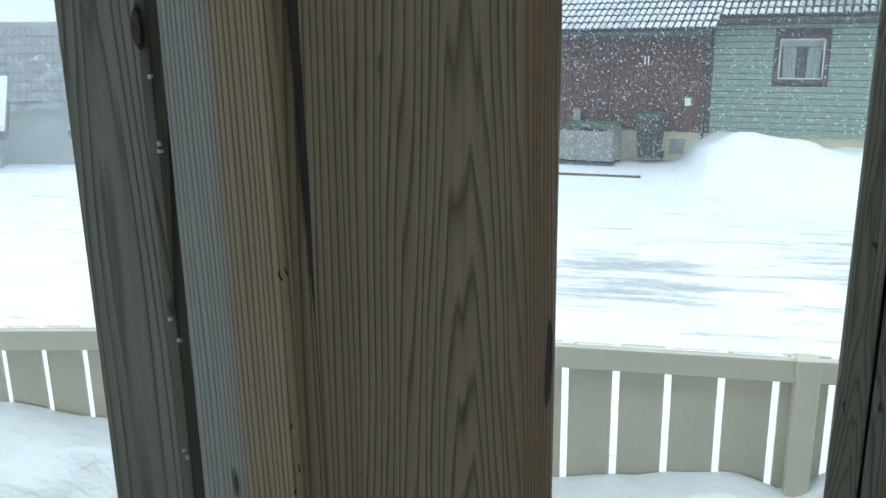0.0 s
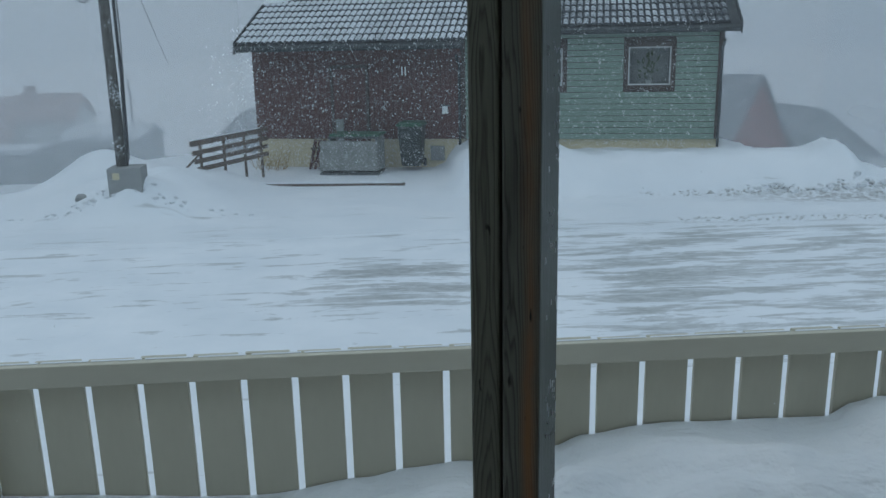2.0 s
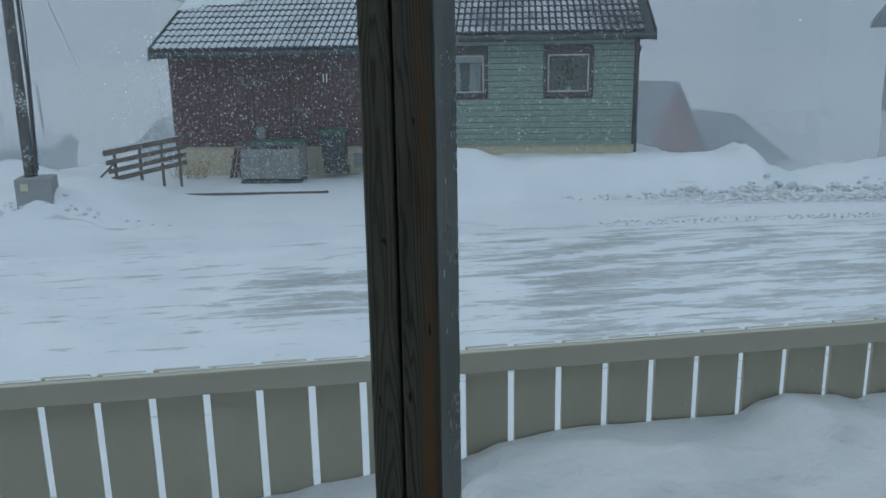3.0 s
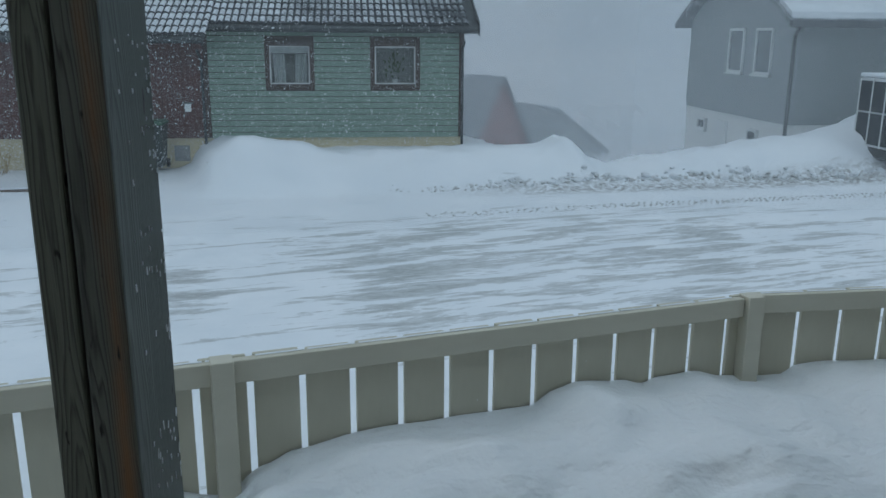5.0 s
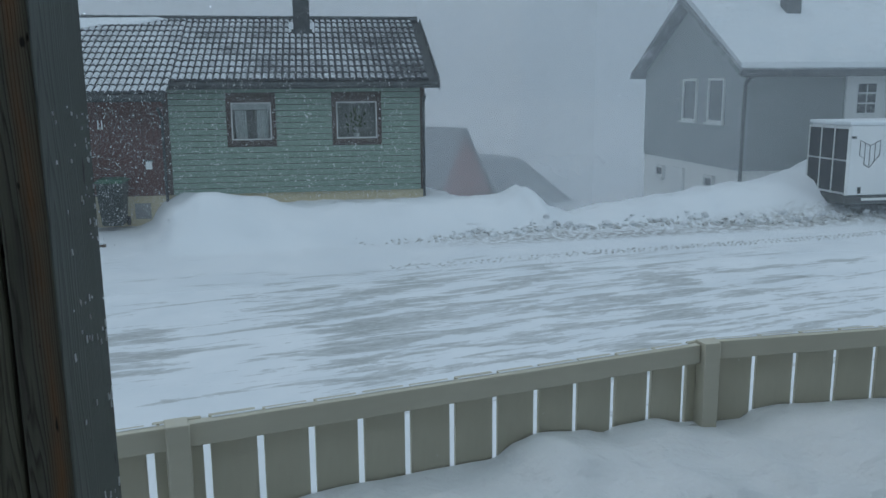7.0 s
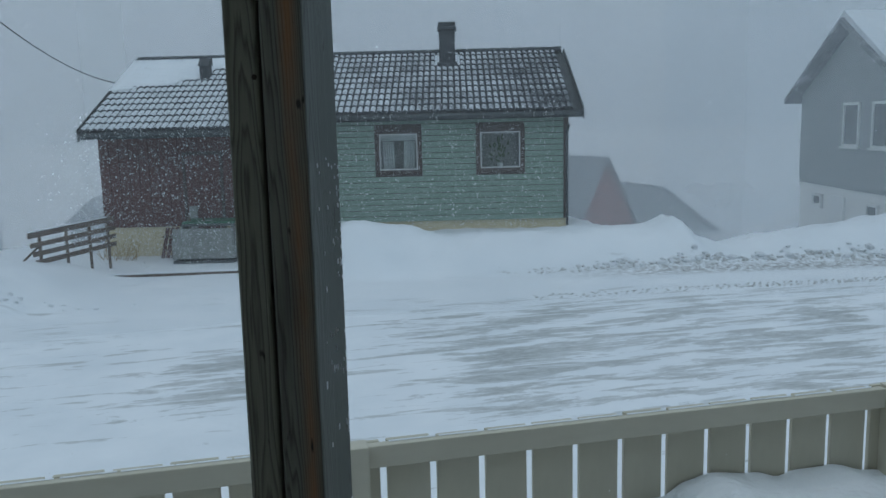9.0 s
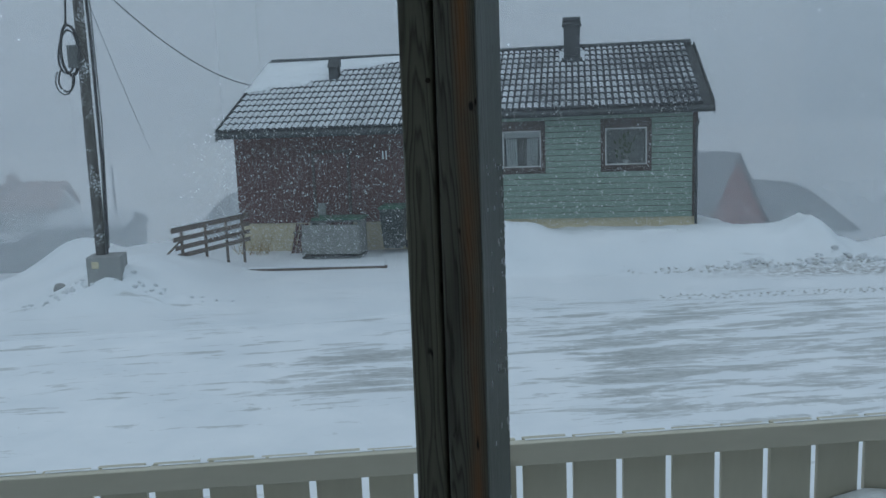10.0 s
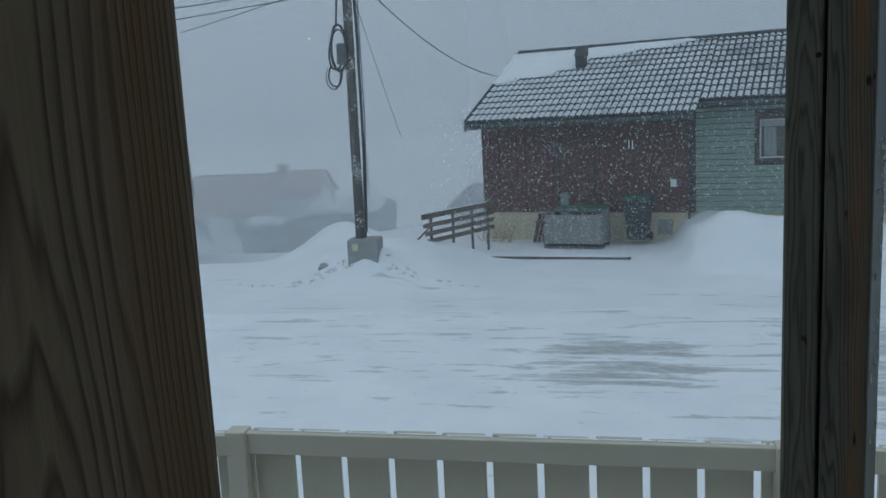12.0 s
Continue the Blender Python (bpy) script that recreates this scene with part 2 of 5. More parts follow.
WHITE = speckle("white_paint", (0.72, 0.73, 0.72), (0.80, 0.81, 0.80), 7.0, 0.5)
CURTAIN = speckle("white_curtain", (0.55, 0.57, 0.57), (0.68, 0.70, 0.70), 6.0, 0.9)
INSIDE = speckle("dim_room", (0.30, 0.31, 0.30), (0.40, 0.41, 0.40), 3.0, 0.9)
LEAF = speckle("houseplant_leaf", (0.04, 0.07, 0.03), (0.08, 0.12, 0.05), 9.0, 0.6)
POLE = snowy("tarred_pole", (0.06, 0.055, 0.045), (0.10, 0.092, 0.08), 5.0, 0.31, (6, 6, 0.5))
CABLE = mat("black_cable", (0.025, 0.025, 0.027), 0.55)
CONCRETE = speckle("grey_concrete", (0.22, 0.225, 0.22), (0.33, 0.335, 0.33), 7.0, 0.9)
METAL = speckle("dull_dark_metal", (0.06, 0.065, 0.065), (0.10, 0.105, 0.105), 8.0, 0.5)
BIN = snowy("bin_dark_green", (0.016, 0.024, 0.022), (0.03, 0.04, 0.037), 6.0, 0.1, rough=0.5)
BINLID = snowy("bin_green_lid", (0.03, 0.10, 0.06), (0.05, 0.14, 0.085), 6.0, 0.2, rough=0.5)
PLANK = snowy("old_brown_plank", (0.10, 0.075, 0.06), (0.17, 0.13, 0.105), 6.0, 0.2)
GREYBOARD = snowy("grey_weathered_board", (0.20, 0.205, 0.195), (0.28, 0.285, 0.27), 4.0, 0.22)
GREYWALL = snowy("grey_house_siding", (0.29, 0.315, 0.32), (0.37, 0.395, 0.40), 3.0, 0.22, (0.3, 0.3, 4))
# darker copy of the siding, for the long wall, a garage and a shed
GREYSIDE = snowy("grey_siding_darker_copy", (0.23, 0.25, 0.252), (0.295, 0.315, 0.317), 3.0, 0.22, (0.3, 0.3, 4))
RENDERED = snowy("pale_grey_render", (0.25, 0.27, 0.262), (0.34, 0.36, 0.35), 2.5, 0.24)
WHITEWALL = speckle("white_house_wall", (0.80, 0.80, 0.78), (0.86, 0.86, 0.84), 2.0, 0.85)
REDWALL = speckle("red_house_wall", (0.26, 0.07, 0.055), (0.36, 0.10, 0.075), 2.0, 0.85)
REDROOF = speckle("red_roof_far", (0.42, 0.27, 0.24), (0.52, 0.36, 0.32), 2.0, 0.85)
FARROOF = snowy("grey_roof_far", (0.14, 0.155, 0.165), (0.2, 0.215, 0.225), 3.0, 0.30)
TRUCK = speckle("white_trailer_panel", (0.70, 0.72, 0.73), (0.80, 0.81, 0.82), 2.0, 0.4)
TRUCKDARK = snowy("dark_trailer_glass", (0.025, 0.03, 0.035), (0.045, 0.05, 0.055), 4.0, 0.11, rough=0.6)

GLASS = bpy.data.materials.new("window_glass")
GLASS.use_nodes = True
_g = GLASS.node_tree.nodes["Principled BSDF"]
_g.inputs["Base Color"].default_value = (0.9, 0.94, 0.94, 1)
_g.inputs["Roughness"].default_value = 0.03
_g.inputs["Transmission Weight"].default_value = 1.0
_g.inputs["IOR"].default_value = 1.45

# roof tiles: dark concrete with blown snow lying on the faces, thinner towards one end
TILE = mat("snow_dusted_tile", (0.08, 0.085, 0.09), 0.75)
_tw = coords(TILE, world_space=True)
_tb = noise_node(TILE, _tw, 0.55, 4.0)
_tf = noise_node(TILE, _tw, 17.0, 5.0, 0.7)
_tx = TILE.node_tree.nodes.new("ShaderNodeSeparateXYZ")
TILE.node_tree.links.new(_tw, _tx.inputs[0])
_info = TILE.node_tree.nodes.new("ShaderNodeObjectInfo")
_k = calc(TILE, "ADD", calc(TILE, "MULTIPLY", _tb, 0.5), calc(TILE, "MULTIPLY", _tf, 0.55))
_k = calc(TILE, "ADD", _k, calc(TILE, "MULTIPLY", _info.outputs["Random"], 0.06))
_k = calc(TILE, "SUBTRACT", _k, calc(TILE, "MULTIPLY", _tx.outputs["X"], 0.016))
put(TILE, "Base Color", mixc(TILE, ramp(TILE, _k, [(0.36, (0, 0, 0)), (0.56, (1, 1, 1))]), (0.085, 0.092, 0.10), (0.76, 0.79, 0.82)))
bump(TILE, _tf, 0.4, 0.006)
# snow-free tile, whose dark tone also paints shade at lips and in valleys
TILE_LIP = speckle("bare_tile_and_shade", (0.045, 0.05, 0.055), (0.08, 0.085, 0.09), 9.0, 0.8)

# part clear, part milky white: haze put on sheets by their density
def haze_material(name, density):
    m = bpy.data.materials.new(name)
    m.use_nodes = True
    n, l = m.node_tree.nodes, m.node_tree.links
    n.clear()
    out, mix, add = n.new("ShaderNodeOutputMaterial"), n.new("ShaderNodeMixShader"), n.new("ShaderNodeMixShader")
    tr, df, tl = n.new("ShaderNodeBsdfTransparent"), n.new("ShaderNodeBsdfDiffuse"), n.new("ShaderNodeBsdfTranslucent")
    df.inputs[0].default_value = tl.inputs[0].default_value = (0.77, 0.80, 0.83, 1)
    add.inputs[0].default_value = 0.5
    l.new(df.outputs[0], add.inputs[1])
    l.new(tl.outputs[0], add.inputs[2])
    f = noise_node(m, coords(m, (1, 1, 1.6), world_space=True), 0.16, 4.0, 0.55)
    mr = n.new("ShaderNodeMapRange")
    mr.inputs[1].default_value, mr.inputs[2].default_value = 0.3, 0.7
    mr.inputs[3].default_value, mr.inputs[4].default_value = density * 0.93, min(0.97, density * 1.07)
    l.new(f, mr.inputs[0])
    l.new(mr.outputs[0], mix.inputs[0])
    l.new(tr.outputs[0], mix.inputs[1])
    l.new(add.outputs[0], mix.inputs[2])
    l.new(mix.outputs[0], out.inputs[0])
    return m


# ---- mesh helpers ----
def mesh_of(bm, name, material, smooth=False):
    me = bpy.data.meshes.new(name)
    bm.normal_update()
    bm.to_mesh(me)
    bm.free()
    for mm in (material if isinstance(material, (list, tuple)) else [material]):
        me.materials.append(mm)
    if smooth:
        for p in me.polygons:
            p.use_smooth = True
    return me


def part(name, bm, material, parent=None, label="", smooth=False, kind=""):
    ob = new(name, mesh_of(bm, name, material, smooth))
    if parent:
        ob.parent = parent
    if label or kind:
        tagged(ob, label, kind=kind)
    return ob


def piece(name, me, parent, m):
    ob = new(name, me)
    ob.parent = parent
    ob.matrix_basis = m
    return ob


def box(bm, a, b, m=None, bevel=0.0, mi=0):
    """A box from corner a to corner b, placed by m."""
    before = set(bm.verts) if bevel else None
    r = bmesh.ops.create_cube(bm, size=1.0)
    vs = r["verts"]
    for v in vs:
        v.co = Vector([(a[i] + b[i]) / 2 + v.co[i] * (b[i] - a[i]) for i in range(3)])
        if m is not None:
            v.co = m @ v.co
    fs = {f for v in vs for f in v.link_faces}
    for f in fs:
        f.material_index = mi
    if bevel:
        es = {e for v in vs for e in v.link_edges}
        bmesh.ops.bevel(bm, geom=list(es), offset=bevel, segments=2, profile=0.5, affect="EDGES")
    return vs


def boxes(*pairs, bevel=0.0):
    bm = bmesh.new()
    for a, b in pairs:
        box(bm, a, b, bevel=bevel)
    return bm


def tube(bm, points, radius, sides=8, cap=True):
    """A round bar through the points; radius may be a list."""
    rings = []
    pts = [Vector(p) for p in points]
    for i, p in enumerate(pts):
        d = (pts[min(i + 1, len(pts) - 1)] - pts[max(i - 1, 0)]).normalized()
        s = d.orthogonal().normalized() if i == 0 else (rings_axis - d * rings_axis.dot(d)).normalized()
        rings_axis = s
        t = d.cross(s)
        r = radius[i] if isinstance(radius, (list, tuple)) else radius
        rings.append([bm.verts.new(p + r * (s * math.cos(k * math.tau / sides) + t * math.sin(k * math.tau / sides))) for k in range(sides)])
    for a, b in zip(rings, rings[1:]):
        for k in range(sides):
            bm.faces.new((a[k], a[(k + 1) % sides], b[(k + 1) % sides], b[k]))
    if cap:
        bm.faces.new(rings[0][::-1])
        bm.faces.new(rings[-1])


def sag(a, b, drop, n=16):
    a, b = Vector(a), Vector(b)
    return [a.lerp(b, i / n) - Vector((0, 0, drop * 4 * (i / n) * (1 - i / n))) for i in range(n + 1)]


def prism(bm, outline, d0, d1, m=None):
    """A solid from an outline of (x, z), from depth d0 to d1 along y."""
    A = [bm.verts.new((x, d0, z)) for x, z in outline]
    B = [bm.verts.new((x, d1, z)) for x, z in outline]
    if m is not None:
        for v in A + B:
            v.co = m @ v.co
    bm.faces.new(A)
    bm.faces.new(B[::-1])
    for i in range(len(A)):
        j = (i + 1) % len(A)
        bm.faces.new((A[j], A[i], B[i], B[j]))
    bmesh.ops.recalc_face_normals(bm, faces=bm.faces)


def thing(name, label, category, m=None, group="", kind=""):
    ob = new(name)
    if m is not None:
        ob.matrix_world = m
    return tagged(ob, label, category, group, kind)


def bumpy(x, y, s, seed=0.0):
    return noise.noise(Vector((x * s + seed, y * s - seed, seed * 1.7)))


def smooth(a, b, x):
    t = min(1.0, max(0.0, (x - a) / (b - a)))
    return t * t * (3 - 2 * t)


def along(x, pts):
    if x <= pts[0][0]:
        return pts[0][1]
    for (x0, y0), (x1, y1) in zip(pts, pts[1:]):
        if x <= x1:
            t = (x - x0) / (x1 - x0)
            t = t * t * (3 - 2 * t)
            return y0 + (y1 - y0) * t
    return pts[-1][1]


# ---- ground: one sheet to the horizon, with the ploughed banks ----
HOUSE = pose(6.9, 15.63, 0, 0, 0, -13.9)
CREST = [(0.48, -1.06), (0.78, -0.88), (1.08, -0.28), (1.6, -0.03), (2.6, -0.16), (3.8, -0.40), (5.2, -0.39), (6.4, -0.36), (7.6, -0.35),
         (8.05, -0.30), (8.35, -0.12), (8.9, -0.58), (9.6, -0.80), (10.6, -0.60), (11.7, -0.42), (13.8, -0.22), (16, -0.15), (22, -0.1)]
CREST_Y = [(-1, 14.9), (2, 14.3), (7, 13.9), (9, 13.3), (12, 12.6), (16, 12.0), (24, 10.0)]
EDGE_Y = [(-1, 13.6), (3.5, 12.7), (8.6, 12.2), (16, 10.6), (24, 8.6)]


def ground_z(x, y):
    z = -1.02 + 0.012 * bumpy(x, y, 0.7, 3.1) + 0.02 * bumpy(x, y, 0.2, 9.0)
    # the far bank
    if x > -1.5:
        c, cy, ey = along(x, CREST), along(x, CREST_Y), along(x, EDGE_Y)
        h = c + 1.02
        if y < cy:
            f = smooth(ey - 0.15, cy, y) ** 0.85
        else:
            f = 1.0 - 0.28 * smooth(cy, cy + 1.6, y)
        rough = 0.06 * bumpy(x, y, 1.7, 5.0) + 0.045 * bumpy(x, y, 4.2, 8.0) + 0.03 * abs(bumpy(x, y, 7.5, 2.0)) * smooth(5.0, 9.0, x)
        z += max(0.0, h) * f + rough * smooth(0, 0.5, max(0.0, h) * f)
        lump = math.exp(-((y - ey - 0.1) / 0.38) ** 2) * smooth(4.5, 9.0, x)
        z += lump * (0.20 * max(0, bumpy(x, y, 2.6, 2.0)) + 0.14 * max(0, bumpy(x, y, 6.0, 4.0)) + 0.04)
    # the left bank under the pole, and the heaps by the ramp
    if x < 0:
        d = smooth(12.0, 13.6, y + 0.05 * (x + 6)) * smooth(-3.3, -5.1, x)
        z += d * (0.52 + 0.10 * bumpy(x, y, 0.9, 1.0) + 0.06 * bumpy(x, y, 2.8, 6.0)) * (1 - 0.75 * smooth(14.5, 16.5, y)) * (1 - 0.92 * smooth(-5.5, -7.6, x))
        z += 0.14 * math.exp(-((x + 4.35) / 0.75) ** 2 - ((y - 13.7) / 0.7) ** 2)
        z += 0.55 * math.exp(-((x + 7.3) / 1.1) ** 2 - ((y - 17.0) / 1.1) ** 2)
        z += 0.56 * math.exp(-((x + 5.2) / 0.75) ** 2 - ((y - 12.45) / 0.55) ** 2)
        z += 0.20 * math.exp(-((x + 4.0) / 0.7) ** 2 - ((y - 15.2) / 0.8) ** 2)
        lump = math.exp(-((y - 12.25) / 0.3) ** 2) * smooth(-3.4, -4.6, x) * smooth(-8.5, -7, x)
        z += lump * 0.16 * max(0, bumpy(x, y, 2.4, 7.0))
        z -= 0.55 * smooth(14.5, 19.5, y) * smooth(-7.0, -9.5, x)
        z += 0.40 * math.exp(-((x + 7.7) / 0.9) ** 2 - ((y - 18.2) / 1.0) ** 2) - 0.05 * smooth(-6.5, -8.5, x) * smooth(12.0, 13.5, y)
    # the slope falls away behind the houses
    z -= 3.2 * smooth(19.5, 33, y)
    if x > 6.5:
        gap = smooth(7.6, 8.6, x) * (1 - smooth(17.0, 20.0, x))
        cy = along(x, CREST_Y)
        z -= 2.3 * gap * smooth(cy + 0.5, cy + 4.0, y) * (1 - smooth(19.5, 33, y) * 0.9)
    z += 0.52 * math.exp(-((x - 16.2) / 1.3) ** 2 - ((y - 12.8) / 0.8) ** 2)
    z -= 10.0 * smooth(40, 200, y)
    return z


def grid_mesh(xs, ys, zf):
    verts = [(x, y, zf(x, y)) for y in ys for x in xs]
    n = len(xs)
    faces = [(j * n + i, j * n + i + 1, (j + 1) * n + i + 1, (j + 1) * n + i) for j in range(len(ys) - 1) for i in range(n - 1)]
    me = bpy.data.meshes.new("sheet")
    me.from_pydata(verts, [], faces)
    for p in me.polygons:
        p.use_smooth = True
    return me


def spread(a, b, step):
    n = max(1, round((b - a) / step))
    return [a + (b - a) * i / n for i in range(n)]


gx = [-900, -500, -280, -160, -100, -70] + spread(-55, -14, 2.0) + spread(-14, 18, 0.14) + spread(18, 40, 1.0) + [40, 60, 100, 180, 320, 600, 900]
gy = [-600, -200, -80, -40, -20] + spread(-12, 3, 1.0) + spread(3, 11, 0.25) + spread(11, 16.5, 0.11) + spread(16.5, 24, 0.4) + spread(24, 48, 1.5) + [50, 80, 140, 260, 500, 1000]
ground = tagged(new("ground", grid_mesh(gx, gy, ground_z)), "snow-covered road with grey ice streaks and ploughed banks", "ground", kind="structure")
ground.data.materials.append(GROUND)

# clods along the foot of the far bank, and at the foot of the bank by the pole
rng = random.Random(5)


def clods(name, spots, material, label):
    verts, faces = [], []
    for x, y, r in spots:
        bm = bmesh.new()
        bmesh.ops.create_icosphere(bm, subdivisions=1, radius=r)
        o = len(verts)
        sx, sy, sz, q = rng.uniform(0.8, 1.5), rng.uniform(0.7, 1.1), rng.uniform(0.5, 0.9), rng.uniform(0, 6)
        z = ground_z(x, y)
        for v in bm.verts:
            k = 1 + 0.5 * noise.noise(v.co * (2.2 / r) + Vector((x * 9, y * 7, q)))
            verts.append((x + v.co.x * sx * k, y + v.co.y * sy * k, z + 0.08 * r + v.co.z * sz * k))
        faces += [tuple(o + v.index for v in f.verts) for f in bm.faces]
        bm.free()
    me = bpy.data.meshes.new(name)
    me.from_pydata(verts, [], faces)
    me.materials.append(material)
    return tagged(new(name, me), label, "snow clods", kind="stuff")


clods("snow_clods", [(x, along(x, EDGE_Y) + 0.13 * (rng.random() + rng.random() + rng.random() - 1.3) + 0.09 * bumpy(x, 0, 1.3, 3.0), 0.012 + 0.042 * rng.random() ** 2 * (0.5 + 0.6 * smooth(5, 10, x)))
                     for x in (4.2 + 15 * rng.random() ** 0.8 for _ in range(1100))], DIRTY, "dirty grey snow clods along the ploughed bank")
# pressed crumbs left in rows by a tractor's tyre
clods("tread_crumbs", [(4.3 + 0.115 * i + 0.03 * (j % 2) + rng.gauss(0, 0.012), 10.70 - 0.012 * i - 0.10 * j + rng.gauss(0, 0.012), rng.uniform(0.018, 0.032))
                       for i in range(100) for j in range(4) if rng.random() < 0.5 + 0.4 * smooth(5.0, 9.0, 4.3 + 0.115 * i)], DIRTY, "rows of grey snow crumbs pressed by a tyre tread")
clods("snow_lumps", [(x, along(x, EDGE_Y) + 0.02 + 0.24 * rng.random() ** 1.5, 0.03 + 0.075 * rng.random() ** 2)
                     for x in (6.2 + 12.5 * rng.random() for _ in range(260))], DRIFT, "broken lumps of ploughed snow on the bank's face")
clods("snow_clods", [(rng.gauss(-5.4, 1.3), 12.15 + abs(rng.gauss(0, 0.22)), rng.uniform(0.015, 0.055)) for _ in range(80)],
      DRIFT, "white snow clods at the foot of the bank")


# ---- the fence on the near side ----
PITCH, BOARD_W, GAP = 0.172, 0.148, 0.024
SNOW_LINE = [(-3.2, 0.68), (-2.95, 0.655), (-2.6, 0.59), (-1.9, 0.47), (-1.0, 0.425), (-0.64, 0.47), (-0.48, 0.50), (-0.30, 0.515), (-0.11, 0.475), (0.03, 0.553),
             (0.14, 0.592), (0.35, 0.622), (0.62, 0.622), (1.01, 0.620), (1.12, 0.668), (1.21, 0.685), (1.40, 0.668), (1.50, 0.638), (1.57, 0.656), (1.72, 0.655),
             (1.90, 0.615), (2.05, 0.587), (2.17, 0.590), (2.24, 0.628), (2.38, 0.636), (2.60, 0.630), (2.93, 0.622), (4.5, 0.66)]


def yard_z(x, y):
    """The drifted snow on the terrace, up to the fence."""
    z = along(x, SNOW_LINE)
    t = smooth(-0.05, -1.3, y)
    near = 0.50 + 0.03 * x
    z = z * (1 - 0.75 * t) + near * 0.75 * t
    z += 0.07 * bumpy(x, y * 1.4, 1.5, 2.0) * smooth(0, -0.3, y) + 0.085 * bumpy(x * 0.8, y * 1.3, 3.6, 7.0) * smooth(0, -0.25, y) + 0.024 * bumpy(x * 0.6, y, 9.0, 3.0) * smooth(0.05, -0.1, y)
    return z


fence_board = bmesh.new()
box(fence_board, (-BOARD_W / 2, 0.002, 0.05), (BOARD_W / 2, 0.022, 0.9485), bevel=0.003)
fence_board = mesh_of(fence_board, "board", FENCE)


def fence_panel(origin, heading, count, start, length, label, pitch=PITCH):
    """One run of fence: boards behind a top rail and a bottom rail."""
    f = thing("fence", label, "fence", pose(*origin, 0, 0, heading), "fence panels")
    bm = bmesh.new()
    box(bm, (0, -0.038, 0.872), (length, 0, 0.949), bevel=0.004)
    part("top_rail", bm, FENCE_RAIL, f)
    bm = bmesh.new()
    box(bm, (0, -0.038, 0.16), (length, 0, 0.256), bevel=0.004)
    part("bottom_rail", bm, FENCE_RAIL, f)
    for i in range(count):
        piece("board", fence_board, f, pose(start + i * pitch, 0, rng.uniform(-0.002, 0.003)) @ Matrix.Diagonal(((pitch - GAP) / BOARD_W, 1, 1, 1)))
    return f


def rail_snow(origin, heading, length, start, pitch=PITCH):
    """A thin line of snow along the rail, broken at the boards' joints."""
    bm = bmesh.new()
    x = start - pitch / 2
    while x < length - 0.05:
        a, b = max(0.0, x + rng.uniform(0.004, 0.02)), min(length, x + pitch - rng.uniform(-0.01, 0.012))
        if b > a + 0.03:
            box(bm, (a, -0.013, 0.9495), (b, -0.001, 0.9510 + rng.uniform(0.0, 0.001)), bevel=0.0006)
        x += pitch
    ob = part("rail_snow", bm, SNOW)
    ob.matrix_world = pose(*origin, 0, 0, heading)
    return tagged(ob, "thin line of snow along the fence rail", "snow")


A_X, B_X, C_X = -1.925, -0.090, 1.980
POSTS = [(A_X, -0.022, 4), (B_X, -0.022, 0), (C_X, -0.022, -6)]
RIGHT, LEFT = -11.4, 10.0
fence_panel((A_X, 0, 0), 0, 11, -1.806 - A_X, B_X - A_X, "beige painted board fence panel with narrow gaps")
fence_panel((B_X, 0.003, 0), 0, 12, 0.086 - B_X, 1.935 - B_X, "beige painted board fence panel, snow drifted against it")
fence_panel((C_X + 0.028, 0.019, 0), RIGHT, 14, 0.130, 2.75, "beige painted board fence panel, deep snow against it", 0.193)
LX, LY = A_X - 0.01 - 2.4 * math.cos(radians(LEFT)), -0.022 - 2.4 * math.sin(radians(LEFT))
fence_panel((LX, LY, 0), LEFT, 16, 2.4 - 0.085 + 0.077 - 15 * 0.154, 2.4, "beige painted board fence panel, turned in at the corner", 0.154)
rail_snow((A_X, 0, 0), 0, B_X - A_X, 0.14)
rail_snow((B_X, 0.003, 0), 0, 1.935 - B_X, 0.176)
rail_snow((C_X + 0.028, 0.019, 0), RIGHT, 2.75, 0.130, 0.193)
rail_snow((LX, LY, 0), LEFT, 2.4, 0.12, 0.154)
for x, y, a in POSTS:
    bm = bmesh.new()
    box(bm, (-0.036, -0.038, 0), (0.036, 0.038, 0.957), bevel=0.004)
    p = part("fence_post", bm, FENCE_RAIL)
    p.matrix_world = pose(x, y, 0, 0, 0, a)
    tagged(p, "square beige painted fence post", "fence post", "fence posts")

# terrace under the snow, and the drifted snow
bm = bmesh.new()
for i in range(34):
    box(bm, (-4.4 + i * 0.3, -4.3, -0.05), (-4.4 + i * 0.3 + 0.294, 0.03, -0.012), bevel=0.0)
tagged(part("floor", bm, DECK), "grey boarded terrace floor under the snow", "floor", kind="structure")
bm = boxes(((-4.4, -4.3, -1.3), (5.8, 0.03, -0.052)))
tagged(part("terrace_base", bm, CONCRETE), "grey concrete terrace base above the road", "base", kind="structure")


def fence_y(x):
    if x > C_X:
        return 0.017 + math.tan(radians(RIGHT)) * (x - C_X - 0.028)
    if x < A_X:
        return -0.024 + math.tan(radians(LEFT)) * (x - A_X)
    return -0.001


xs = spread(-4.0, 5.0, 0.025)
ts = [0.0, 0.01, 0.025, 0.05, 0.08, 0.12] + spread(0.16, 1.0, 0.02) + [1.0]
sv = []
for k in ts:
    for x in xs:
        y0 = fence_y(x)
        y = y0 + (-1.45 - y0) * k
        sv.append((x, y, yard_z(x, y - y0)))
n = len(xs)
sf = [(j * n + i + 1, j * n + i, (j + 1) * n + i, (j + 1) * n + i + 1) for j in range(len(ts) - 1) for i in range(n - 1)]
o = len(sv)
for i, x in enumerate(xs):
    sv.append((x, -1.45, -0.01))
